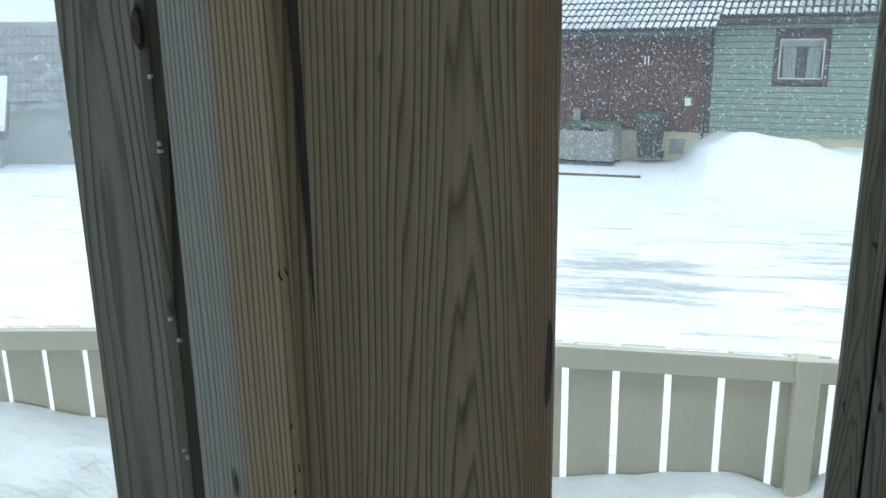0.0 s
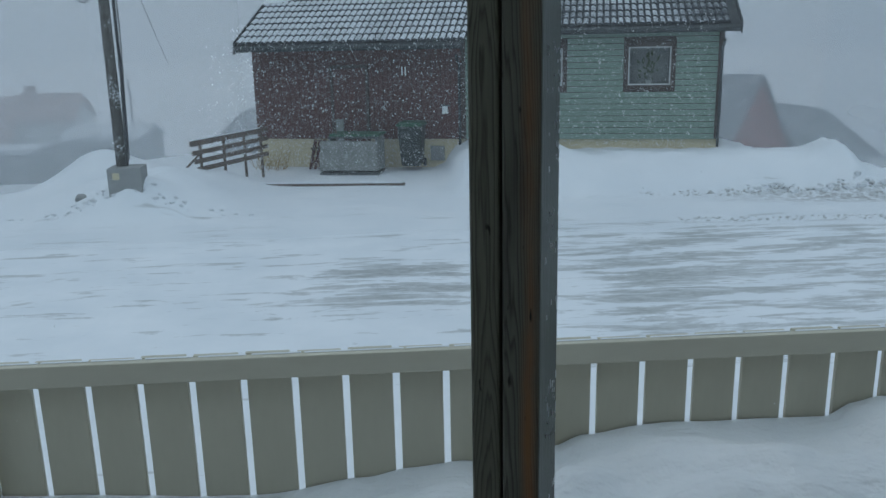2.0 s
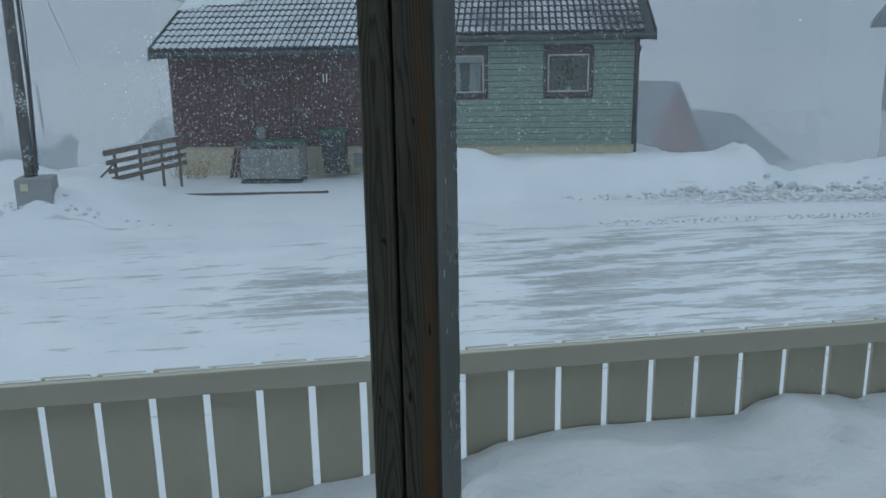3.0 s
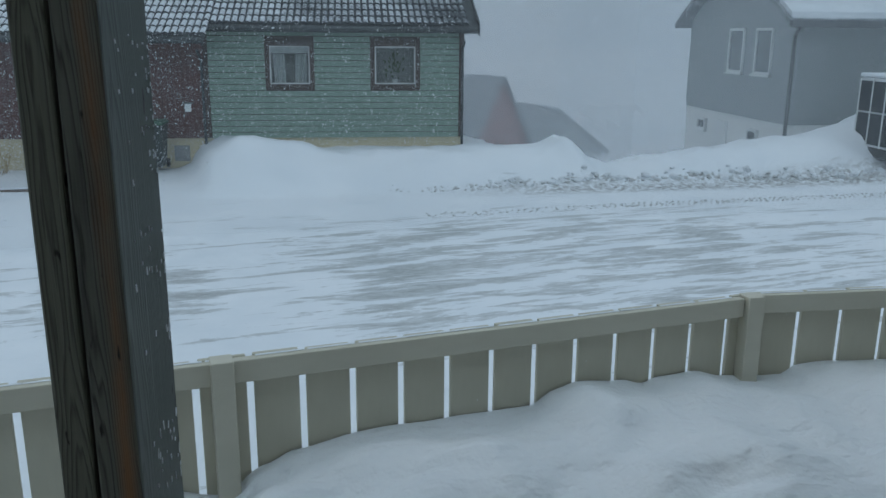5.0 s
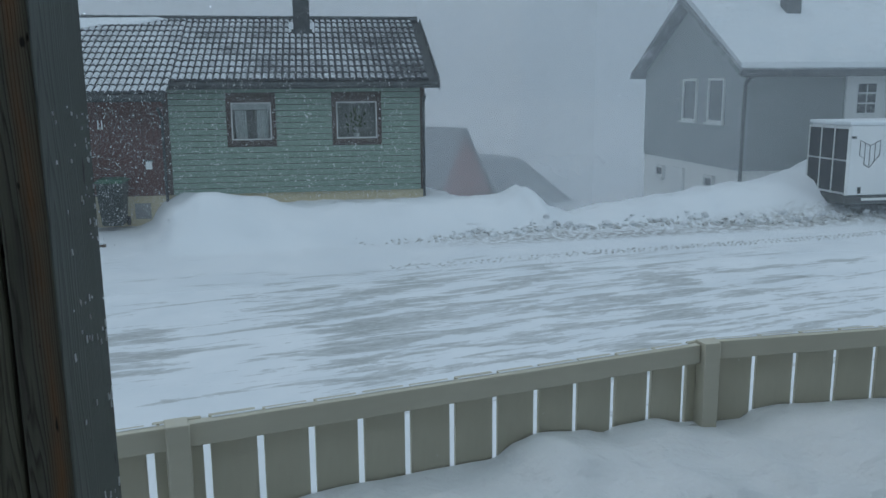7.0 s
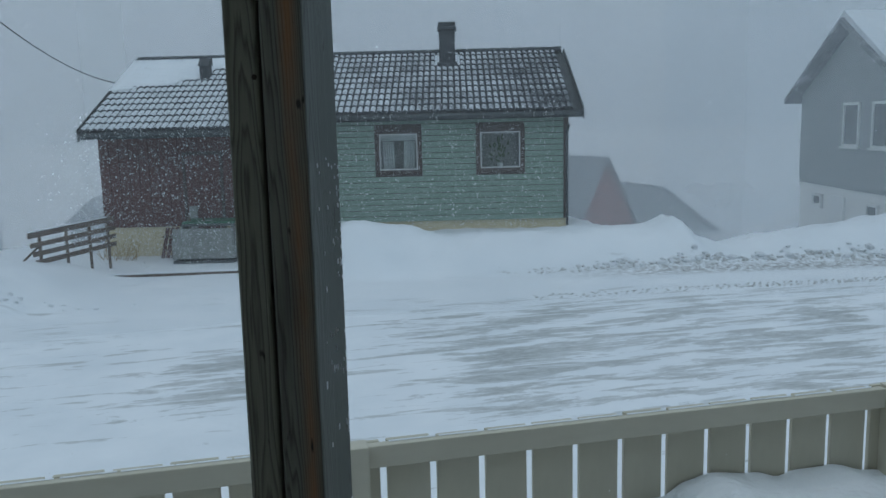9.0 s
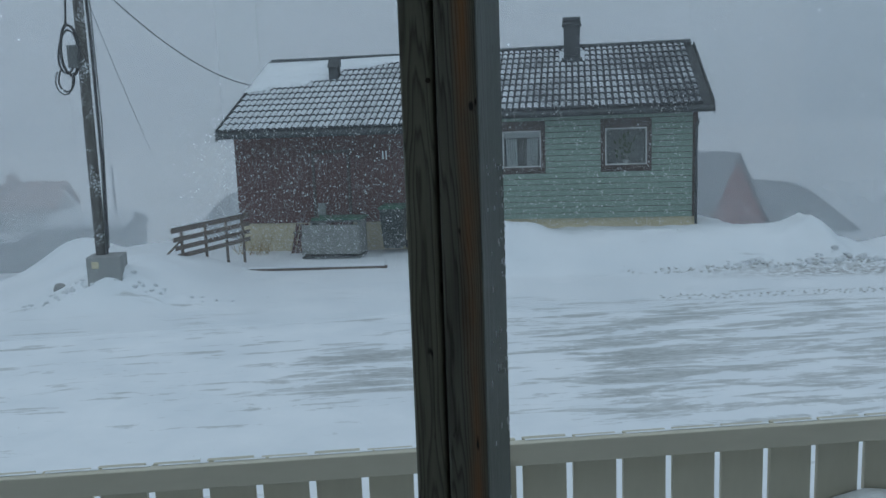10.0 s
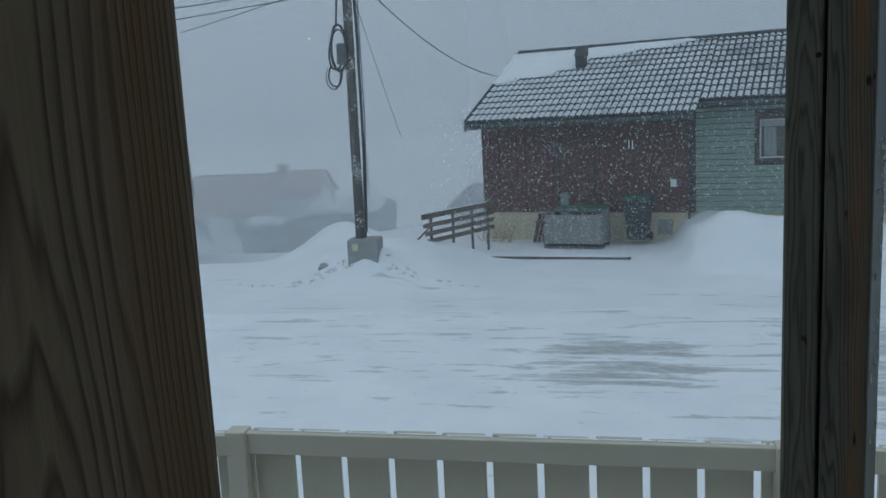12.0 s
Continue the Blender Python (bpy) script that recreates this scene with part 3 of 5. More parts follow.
sf += [(o + i, o + i + 1, (len(ts) - 1) * n + i + 1, (len(ts) - 1) * n + i) for i in range(n - 1)]
me = bpy.data.meshes.new("snow_drift")
me.from_pydata(sv, [], sf)
me.materials.append(SNOW)
for p in me.polygons:
    p.use_smooth = True
tagged(new("snow_drift", me), "deep wind-rippled snow drifted against the fence", "snow drift", kind="stuff")

# ---- the two porch posts, each of two planks nailed together ----
POST_TURN = -21.0


def plank(w0, w1, depth, height, cut=0.004, wave=0.0):
    bm = bmesh.new()
    box(bm, (w0, 0, 0), (w1, depth, height), bevel=cut)
    return bm


def porch_post(corner, depth, materials, label, turn=POST_TURN, seam=-0.048):
    """corner: plan of the front right corner. The planks' edges face back to the porch."""
    p = thing("porch_post", label, "post", pose(corner[0], corner[1], 0.0, 0, 0, turn), "porch posts")
    bm = plank(seam, 0.0, depth, 2.62)
    bm.normal_update()
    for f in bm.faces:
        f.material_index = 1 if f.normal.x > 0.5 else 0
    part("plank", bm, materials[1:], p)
    part("plank", plank(-0.101, seam - 0.0035, depth * 0.97, 2.62), materials[0], p)
    return p


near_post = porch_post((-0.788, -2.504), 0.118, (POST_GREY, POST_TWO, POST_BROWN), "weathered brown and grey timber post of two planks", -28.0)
far_post = porch_post((-0.357 + 0.047, -1.542 - 0.018), 0.145, (POST_GREY, POST_STREAK, POST_SIDE), "dark timber post of two planks with rust-brown streak", seam=-0.0545)


# knots, a knot hole and nail heads
def disc(bm, m, r, thick, seg=14):
    res = bmesh.ops.create_cone(bm, cap_ends=True, segments=seg, radius1=r, radius2=r * 0.8, depth=thick)
    for v in res["verts"]:
        v.co = m @ v.co


KNOT = speckle("dark_knot", (0.010, 0.008, 0.006), (0.028, 0.020, 0.014), 60.0, 0.8)
bm = bmesh.new()
disc(bm, pose(-0.0635, -0.0002, 2.055, 90, 0, 0), 0.0036, 0.0008)
part("knot", bm, KNOT, far_post)
bm = bmesh.new()
disc(bm, pose(-0.0548, -0.0002, 1.985, 90, 0, 0) @ Matrix.Diagonal((0.6, 1.35, 1, 1)), 0.0042, 0.0008)
part("knot_hole", bm, KNOT, near_post)

bm = bmesh.new()
rk = random.Random(8)
cut = []
for k in range(40):
    z = 1.62 + k * 0.0165
    w = 0.00015 + 0.0014 * smooth(1.915, 1.965, z) * (0.75 + 0.4 * rk.random())
    cut.append((0.0055 + 0.001 * math.sin(z * 21), w, z))
for (y0, w0, z0), (y1, w1, z1) in zip(cut, cut[1:]):
    q = [bm.verts.new((0.0004, y0 - w0, z0)), bm.verts.new((0.0004, y0 + w0, z0)), bm.verts.new((0.0004, y1 + w1, z1)), bm.verts.new((0.0004, y1 - w1, z1))]
    bm.faces.new(q)
part("crack", bm, KNOT, near_post, "dark drying crack along the edge")
bm = bmesh.new()
for k in range(26):
    z = 1.55 + 0.8 * rk.random()
    m = pose(-0.0515 + rk.uniform(-0.002, 0.004), -0.0005, z, rk.uniform(0, 90), rk.uniform(0, 90), 0)
    box(bm, (-0.0005, -0.0004, -0.0006), (0.0005, 0.0004, 0.0006), m)
part("frost", bm, SNOW, near_post, "tiny frozen snow crumbs in the joint", kind="stuff")
bm = bmesh.new()
for k in range(6):
    z = 1.865 + 0.065 * rk.random()
    p = Vector((-0.0002 - 0.0035 * rk.random(), -0.0003, z))
    q = p + Vector((rk.uniform(-0.0014, 0.0014), -0.0004, rk.uniform(0.001, 0.003)))
    tube(bm, [p, p.lerp(q, 0.5) + Vector((rk.uniform(-0.0005, 0.0005), -0.0003, 0)), q], [0.00018, 0.00026, 0.00012], 5)
part("splinter_debris", bm, KNOT, near_post, "small dark splinters on the edge", kind="stuff")
bm = bmesh.new()
for k in range(240):
    z = 1.25 + 1.2 * rk.random() ** 1.5
    m = pose(0.0003, 0.138 - 0.105 * rk.random() ** 2.2, z, rk.uniform(-14, 14), 0, 0)
    if bumpy(z, 0.0, 9.0, 3.0) < -0.06:
        continue
    w, h = rk.uniform(0.0006, 0.0022), rk.uniform(0.0015, 0.0065) * (0.5 + 0.7 * smooth(1.9, 1.4, z))
    box(bm, (-0.0005, -w, -h), (0.0005, w, h), m)
part("frost", bm, SNOW, far_post, "specks of snow stuck to the right side", kind="stuff")

# porch: unseen wall and ceiling, added to shade the posts; cream bounces light back
bm = boxes(((-4.4, -4.5, -0.05), (5.8, -4.3, 2.9)))
tagged(part("unseen_wall_south", bm, PORCH), "unseen cream boarded wall added behind the porch", "wall", kind="structure")
bm = boxes(((-4.4, -4.3, 2.62), (5.8, -1.2, 2.74)))
tagged(part("ceiling", bm, PORCH), "unseen cream boarded ceiling added over the porch", "ceiling", kind="structure")


# ---- the red-brown and green house across the road; x runs along its front from the far right corner, y into it ----
house = thing("house", "one-storey red-brown and green boarded house with snowy tiled roof", "house", HOUSE)
UL, UM = -11.0, -5.8
SLOPE = math.atan2(3.78 - 2.22, 3.35)
RIDGE_Y, RIDGE_Z = 3.0, 3.78


def roof_z(y):
    return RIDGE_Z - abs(y - RIDGE_Y) * math.tan(SLOPE)


W1, W2 = (-4.5, -3.4, 0.78, 1.83), (-2.14, -1.0, 0.78, 1.83)
bm = boxes(((UL + 0.03, 0.03, -1.6), (-0.03, 0.2, -0.31)), ((UL + 0.03, 5.8, -1.6), (-0.03, 5.97, -0.31)), ((UL + 0.03, 0.2, -1.6), (UL + 0.2, 5.8, -0.31)),
           ((-0.2, 0.2, -1.6), (-0.03, 5.8, -0.31)))
part("foundation", bm, FOUND, house, "pale yellow rendered foundation")
bm = boxes(((UL, 0.02, -0.31), (W1[0], 0.14, 1.98)), ((W1[0], 0.02, -0.31), (W1[1], 0.14, W1[2])), ((W1[0], 0.02, W1[3]), (W1[1], 0.14, 1.98)),
           ((W1[1], 0.02, -0.31), (W2[0], 0.14, 1.98)), ((W2[0], 0.02, -0.31), (W2[1], 0.14, W2[2])), ((W2[0], 0.02, W2[3]), (W2[1], 0.14, 1.98)),
           ((W2[1], 0.02, -0.31), (-0.02, 0.14, 1.98)), ((UL, 5.86, -0.31), (-0.02, 5.98, 1.98)))
for x0, x1 in ((UL, UL + 0.12), (-0.14, -0.02)):
    prism(bm, [(0.14, -0.31), (5.86, -0.31), (5.86, 1.98), (3.0, 3.60), (0.14, 1.98)], x0, x1, Matrix(((0, 1, 0, 0), (1, 0, 0, 0), (0, 0, 1, 0), (0, 0, 0, 1))))
wall = part("wall", bm, TRIM, house)
tilt_board = bmesh.new()
box(tilt_board, (0, -0.022, 0), (1, 0.010, 0.118), bevel=0.0)
for v in tilt_board.verts:
    if v.co.z > 0.08 and v.co.y < 0:
        v.co.y = -0.004
tilt_board = mesh_of(tilt_board, "siding_board", GREEN)
z = -0.33
while z < 2.10:
    spans = [(UM, -0.02)]
    for wa, wb, wz0, wz1 in (W1, W2):
        if z + 0.134 > wz0 and z < wz1:
            spans = [q for s in spans for q in (((s[0], wa), (wb, s[1])) if s[0] < wa and s[1] > wb else (s,))]
    for a, b in spans:
        ob = piece("siding_board", tilt_board, wall, Matrix.Translation((a, 0, z)) @ Matrix.Diagonal((b - a, 1, 1, 1)))
    z += 0.134
tall = bmesh.new()
box(tall, (0.002, -0.008, 0), (0.112, 0.018, 2.5), bevel=0.0)
tall = mesh_of(tall, "wall_board", BROWN)
x = UL
i = 0
while x < UM - 0.02:
    piece("wall_board", tall, wall, pose(x, -0.004 if i % 2 else 0.006, -0.33 + rng.uniform(-0.004, 0.004)))
    x += 0.1165
    i += 1
bm = boxes(((-0.10, -0.03, -0.33), (0.015, 0.1, 2.15)))
part("corner_board", bm, TRIM, house)
bm = boxes(((UM - 0.05, -0.035, -0.33), (UM + 0.05, 0.02, 2.12)))
part("corner_board", bm, TRIM, house)


def house_window(x0, x1, z0, z1, parent, plant=False):
    m = pose((x0 + x1) / 2, 0, z0)
    w, h = (x1 - x0) / 2, z1 - z0
    win = new("window")
    win.parent = parent
    win.matrix_basis = m
    tagged(win, "square window in dark trim with pale curtains")
    t = 0.105
    bm = boxes(((-w, -0.04, 0), (-w + t, 0.03, h)), ((w - t, -0.04, 0), (w, 0.03, h)), ((-w + t, -0.04, h - t), (w - t, 0.03, h)), ((-w + t, -0.04, 0), (w - t, 0.03, t)), bevel=0.004)
    part("casing", bm, TRIM, win)
    a, b, c, d = -w + t, w - t, t, h - t
    s = 0.026
    bm = boxes(((a, -0.01, c), (a + s, 0.04, d)), ((b - s, -0.01, c), (b, 0.04, d)), ((a + s, -0.01, d - s), (b - s, 0.04, d)), ((a + s, -0.01, c), (b - s, 0.04, c + s)), bevel=0.003)
    part("frame", bm, WHITE, win)
    bm = boxes(((a + s, 0.012, c + s), (b - s, 0.018, d - s)))
    g = part("pane", bm, GLASS, win)
    g.visible_shadow = False
    bm = bmesh.new()
    for sx in (-1, 1):
        n0 = 22
        for k in range(n0):
            u0, u1 = (0.12 if plant else 0.10) + 0.26 * k / n0, (0.12 if plant else 0.10) + 0.26 * (k + 1) / n0
            y0, y1 = 0.16 + 0.02 * math.sin(k * 1.4), 0.16 + 0.02 * math.sin((k + 1) * 1.4)
            q = [bm.verts.new((sx * u0, y0, c)), bm.verts.new((sx * u1, y1, c)), bm.verts.new((sx * (u1 + 0.02), y1, d - 0.18)), bm.verts.new((sx * (u0 + 0.02), y0, d - 0.18))]
            bm.faces.new(q)
    if not plant:
        part("curtain", bm, CURTAIN, win)
    else:
        bm.free()
    if not plant:
        bm = boxes(((a, 0.13, d - 0.16), (b, 0.15, d)))
        part("valance", bm, CURTAIN, win)
    bm = boxes(((a, 0.55, c - 0.2), (b, 0.57, d + 0.1)), ((a - 0.02, 0.15, c - 0.2), (a, 0.57, d + 0.1)), ((b, 0.15, c - 0.2), (b + 0.02, 0.57, d + 0.1)), ((a, 0.15, d + 0.1), (b, 0.57, d + 0.12)),
               ((a, 0.05, c - 0.03), (b, 0.3, c)))
    part("reveal", bm, INSIDE, win)
    if plant:
        bm = bmesh.new()
        tube(bm, [(0, 0.17, c), (0, 0.17, c + 0.10)], [0.05, 0.07], 12)
        part("flower_pot", bm, WHITE, win)
        bm = bmesh.new()
        r2 = random.Random(3)
        for k in range(46):
            p0 = Vector((0, 0.17, c + 0.10))
            e = Vector((r2.gauss(0, 0.10), 0.17 + r2.gauss(0, 0.05), c + 0.12 + abs(r2.gauss(0.2, 0.16))))
            dd = (e - p0)
            sd = dd.cross(Vector((0, 1, 0))).normalized() * 0.028
            q = [bm.verts.new(e - dd * 0.12), bm.verts.new(e + sd), bm.verts.new(e + dd * 0.18), bm.verts.new(e - sd)]
            bm.faces.new(q)
        part("houseplant", bm, LEAF, win, kind="stuff")
    return win


house_window(*W1, house)
house_window(*W2, house, True)

# roof deck, fascia and verge boards
EL, ER, E_LOW, E_HIGH = -11.05, 0.3, -0.88, -0.35
bm = bmesh.new()


def roof_slab(bm, x0, x1, y_eave, lift=0.0, thick=0.07):
    zs = roof_z(y_eave)
    A = [(x0, y_eave, zs), (x1, y_eave, zs), (x1, RIDGE_Y, RIDGE_Z), (x0, RIDGE_Y, RIDGE_Z)]
    top = [bm.verts.new((x, y, z + lift)) for x, y, z in A]
    bot = [bm.verts.new((x, y, z + lift - thick)) for x, y, z in A]
    bm.faces.new(top)
    bm.faces.new(bot[::-1])
    for i in range(4):
        j = (i + 1) % 4
        bm.faces.new((top[j], top[i], bot[i], bot[j]))


roof_slab(bm, EL, -5.72, E_LOW, -0.09)
roof_slab(bm, -5.72, ER, E_HIGH, -0.09)
zs = roof_z(6.35)
q = [(EL, 6.35, zs), (ER, 6.35, zs), (ER, RIDGE_Y, RIDGE_Z), (EL, RIDGE_Y, RIDGE_Z)]
t0 = [bm.verts.new((x, y, z - 0.05)) for x, y, z in q]
t1 = [bm.verts.new((x, y, z - 0.16)) for x, y, z in q]
bm.faces.new(t0[::-1])
bm.faces.new(t1)
for i in range(4):
    j = (i + 1) % 4
    bm.faces.new((t0[i], t0[j], t1[j], t1[i]))
bmesh.ops.recalc_face_normals(bm, faces=bm.faces)
roof = part("roof", bm, FASCIA, house, "dark tiled roof dusted with snow")
bm = boxes(((EL, E_LOW - 0.03, roof_z(E_LOW) - 0.20), (-5.70, E_LOW, roof_z(E_LOW) - 0.045)), bevel=0.004)
part("fascia_board", bm, FASCIA, roof)
bm = boxes(((-5.70, E_HIGH - 0.03, roof_z(E_HIGH) - 0.20), (ER, E_HIGH, roof_z(E_HIGH) - 0.045)), bevel=0.004)
part("fascia_board", bm, FASCIA, roof)
bm = bmesh.new()
tube(bm, [(EL + 0.05, E_LOW - 0.09, roof_z(E_LOW) - 0.10), (-5.72, E_LOW - 0.09, roof_z(E_LOW) - 0.12)], 0.05, 8)
part("gutter", bm, FASCIA, roof)
bm = bmesh.new()
tube(bm, [(-5.68, E_HIGH - 0.09, roof_z(E_HIGH) - 0.10), (ER - 0.05, E_HIGH - 0.09, roof_z(E_HIGH) - 0.11)], 0.05, 8)
part("gutter", bm, FASCIA, roof)
for x0, ye in ((EL - 0.03, E_LOW), (ER, E_HIGH), (-5.73, E_LOW)):
    bm = bmesh.new()
    yb = E_HIGH + 0.1 if x0 == -5.73 else RIDGE_Y
    pts = [(ye - 0.02, roof_z(ye) - 0.25), (yb, roof_z(yb) - 0.22), (yb, roof_z(yb) + 0.03), (ye - 0.02, roof_z(ye) + 0.02)]
    prism(bm, pts, x0, x0 + 0.03, Matrix(((0, 1, 0, 0), (1, 0, 0, 0), (0, 0, 1, 0), (0, 0, 0, 1))))
    part("verge_board", bm, FASCIA, roof)

# tiles: double rolls, each course lapping the one below
COL, COURSE = 0.3, 0.345


def tile_mesh():
    bm = bmesh.new()
    roll = [(0.0, 0.0), (0.022, 0.006), (0.045, 0.034), (0.0825, 0.044), (0.12, 0.034), (0.142, 0.006), (0.15, 0.0)]
    prof = roll[:-1] + [(x + 0.15, z) for x, z in roll]
    n0 = len(prof) - 1
    L = COURSE + 0.03
    lo = [bm.verts.new((x, 0, z + 0.046)) for x, z in prof]
    up = [bm.verts.new((x, L, z + 0.004)) for x, z in prof]
    ft = [bm.verts.new((x, 0.004, z - 0.004)) for x, z in prof]
    for i in range(n0):
        f = bm.faces.new((lo[i], lo[i + 1], up[i + 1], up[i]))
        f.smooth = True
        # valley faces take the dark tone, as if shaded between rolls
        f.material_index = 1 if prof[i][1] < 0.01 and prof[i + 1][1] < 0.02 or prof[i][1] < 0.01 and i % 6 == 1 else 0
        f = bm.faces.new((ft[i], ft[i + 1], lo[i + 1], lo[i]))
        f.material_index = 1
    return mesh_of(bm, "tile", [TILE, TILE_LIP])


tile = tile_mesh()
tilt = pose(0, 0, 0, math.degrees(SLOPE))
base = Matrix.Translation((0, RIDGE_Y, RIDGE_Z)) @ tilt
verts, faces, mids = [], [], []
singles = 0
ncol = int((ER - EL) / COL)
for c in range(ncol):
    x = EL + 0.02 + c * COL
    ye = E_LOW if x < -5.8 else E_HIGH
    length = (RIDGE_Y - ye) / math.cos(SLOPE)
    rows = int(length / COURSE + 0.6)
    for r in range(rows):
        s = -(length - r * COURSE) - 0.03
        if s > -0.12:
            continue
        m = base @ Matrix.Translation((x + rng.uniform(-0.004, 0.004), s, -0.03)) @ pose(0, 0, rng.uniform(0, 0.004), rng.uniform(-0.6, 0.6), 0, rng.uniform(-0.5, 0.5))
        if r < 8 and singles < 300:
            piece("tile", tile, roof, m)
            singles += 1
        else:
            o = len(verts)
            verts += [tuple(m @ v.co) for v in tile.vertices]
            for p in tile.polygons:
                faces.append(tuple(o + k for k in p.vertices))
                mids.append(p.material_index)
me = bpy.data.meshes.new("tile_field")
me.from_pydata(verts, [], faces)
me.materials.append(TILE)
me.materials.append(TILE_LIP)
me.polygons.foreach_set("material_index", mids)
ob = new("tile_field", me)
ob.parent = roof
tagged(ob, "remaining snow-dusted roof tiles", kind="stuff")
bm = bmesh.new()
for k in range(32):
    a = EL + 0.05 + k * (ER - EL - 0.1) / 32
    tube(bm, [(a, RIDGE_Y, RIDGE_Z + 0.005), (a + (ER - EL) / 32 - 0.012, RIDGE_Y, RIDGE_Z + 0.015)], 0.085, 8)
part("ridge_cap", bm, TILE_LIP, roof)

# snow lying on the upper left of the roof
bm = bmesh.new()
nx, ny = 56, 12
top = {}
for i in range(nx + 1):
    for j in range(ny + 1):
        x = EL - 0.03 + 5.0 * i / nx
        u = i / nx
        wid = along(u, [(0, 2.05), (0.2, 1.85), (0.38, 1.45), (0.5, 0.7), (0.8, 0.42), (1.0, 0.1)]) + 0.10 * bumpy(x, 0, 1.9, 4.0)
        s = -0.06 - wid * j / ny
        edge = min(1.0, min(j, ny - j) / 2.0, min(i, nx - i) / 3.0)
        top[i, j] = bm.verts.new(base @ Vector((x, s, 0.035 + 0.055 * edge + 0.012 * bumpy(x, s, 2.0, 1.0))))
for i in range(nx):
    for j in range(ny):
        bm.faces.new((top[i, j], top[i, j + 1], top[i + 1, j + 1], top[i + 1, j]))
bmesh.ops.recalc_face_normals(bm, faces=bm.faces)
roof_snow = part("roof_snow", bm, SNOW, None, smooth=True)
roof_snow.matrix_world = HOUSE
tagged(roof_snow, "smooth snow lying under the roof ridge", "snow")

# chimney and vent
chimney = new("chimney")
chimney.parent = house
tagged(chimney, "dark rendered chimney with a cap and snowy flashing")
part("stack", boxes(((-2.97, 2.30, 3.2), (-2.56, 2.74, 4.40)), bevel=0.01), CHIMNEY, chimney)
part("cap", boxes(((-3.01, 2.26, 4.30), (-2.52, 2.78, 4.37)), ((-2.99, 2.28, 4.40), (-2.54, 2.76, 4.50)), bevel=0.008), CHIMNEY, chimney)
part("flashing", boxes(((-3.08, 2.15, 3.30), (-2.975, 2.60, 3.66)), ((-2.555, 2.15, 3.30), (-2.45, 2.60, 3.66)), bevel=0.01), SNOW, chimney)
part("apron", boxes(((-3.02, 2.08, 3.28), (-2.51, 2.297, 3.48)), bevel=0.01), CHIMNEY, chimney)
vent = new("roof_vent")
vent.parent = house
tagged(vent, "small dark roof vent with a hood")
part("pipe", boxes(((-8.98, 1.62, 2.95), (-8.74, 1.90, 3.52)), bevel=0.015), CHIMNEY, vent)
bm = bmesh.new()
prism(bm, [(1.56, 3.50), (1.94, 3.52), (1.94, 3.72), (1.80, 3.72)], -9.0, -8.72, Matrix(((0, 1, 0, 0), (1, 0, 0, 0), (0, 0, 1, 0), (0, 0, 0, 1))))
part("hood", bm, CHIMNEY, vent)

# wall fittings
bm = bmesh.new()
tube(bm, [(UM - 0.09, -0.50, 1.62), (UM - 0.09, -0.06, 1.40), (UM - 0.09, -0.06, -0.75), (UM - 0.16, -0.2, -0.88)], 0.035, 8)
part("downpipe", bm, FASCIA, house)
bm = bmesh.new()
tube(bm, [(-0.02, -0.40, 1.86), (-0.02, -0.07, 1.70), (-0.02, -0.07, -0.5)], 0.03, 8)
part("downpipe", bm, FASCIA, house)
box_m = new("meter_box")
box_m.parent = house
tagged(box_m, "small white wall box")
part("case", boxes(((-6.31, -0.07, 0.27), (-6.18, -0.01, 0.45)), bevel=0.008), WHITE, box_m)
part("lid", boxes(((-6.35, -0.10, 0.45), (-6.13, -0.01, 0.475)), bevel=0.004), METAL, box_m)
bm = boxes(((-7.28, -0.02, 1.17), (-7.25, -0.012, 1.37)), ((-7.20, -0.02, 1.17), (-7.17, -0.012, 1.37)))
part("number_bar", bm, WHITE, house, "pale bars in place of figures")
bm = boxes(((-9.05, -0.03, -0.55), (-8.98, 0.02, 1.35)), ((-8.17, -0.03, -0.55), (-8.10, 0.02, 1.35)), ((-9.05, -0.03, 1.35), (-8.10, 0.02, 1.43)))
door = new("front_door")
door.parent = house
tagged(door, "dull red-brown boarded front door with dark frame")
part("frame", bm, TRIM, door)
part("leaf", boxes(((-8.98, -0.015, -0.55), (-8.17, 0.015, 1.35)), bevel=0.004), BROWN, door)
part("step", boxes(((-9.2, -0.7, -1.15), (-8.0, -0.02, -0.56)), bevel=0.02), CONCRETE, door)
bm = boxes(((-6.62, -0.012, -0.85), (-6.28, 0.03, -0.5)), bevel=0.004)
part("cellar_hatch", bm, CONCRETE, house)


# ---- things before the house ----
def on_house(u, v, z, turn=0):
    return HOUSE @ pose(u, v, z, 0, 0, turn)


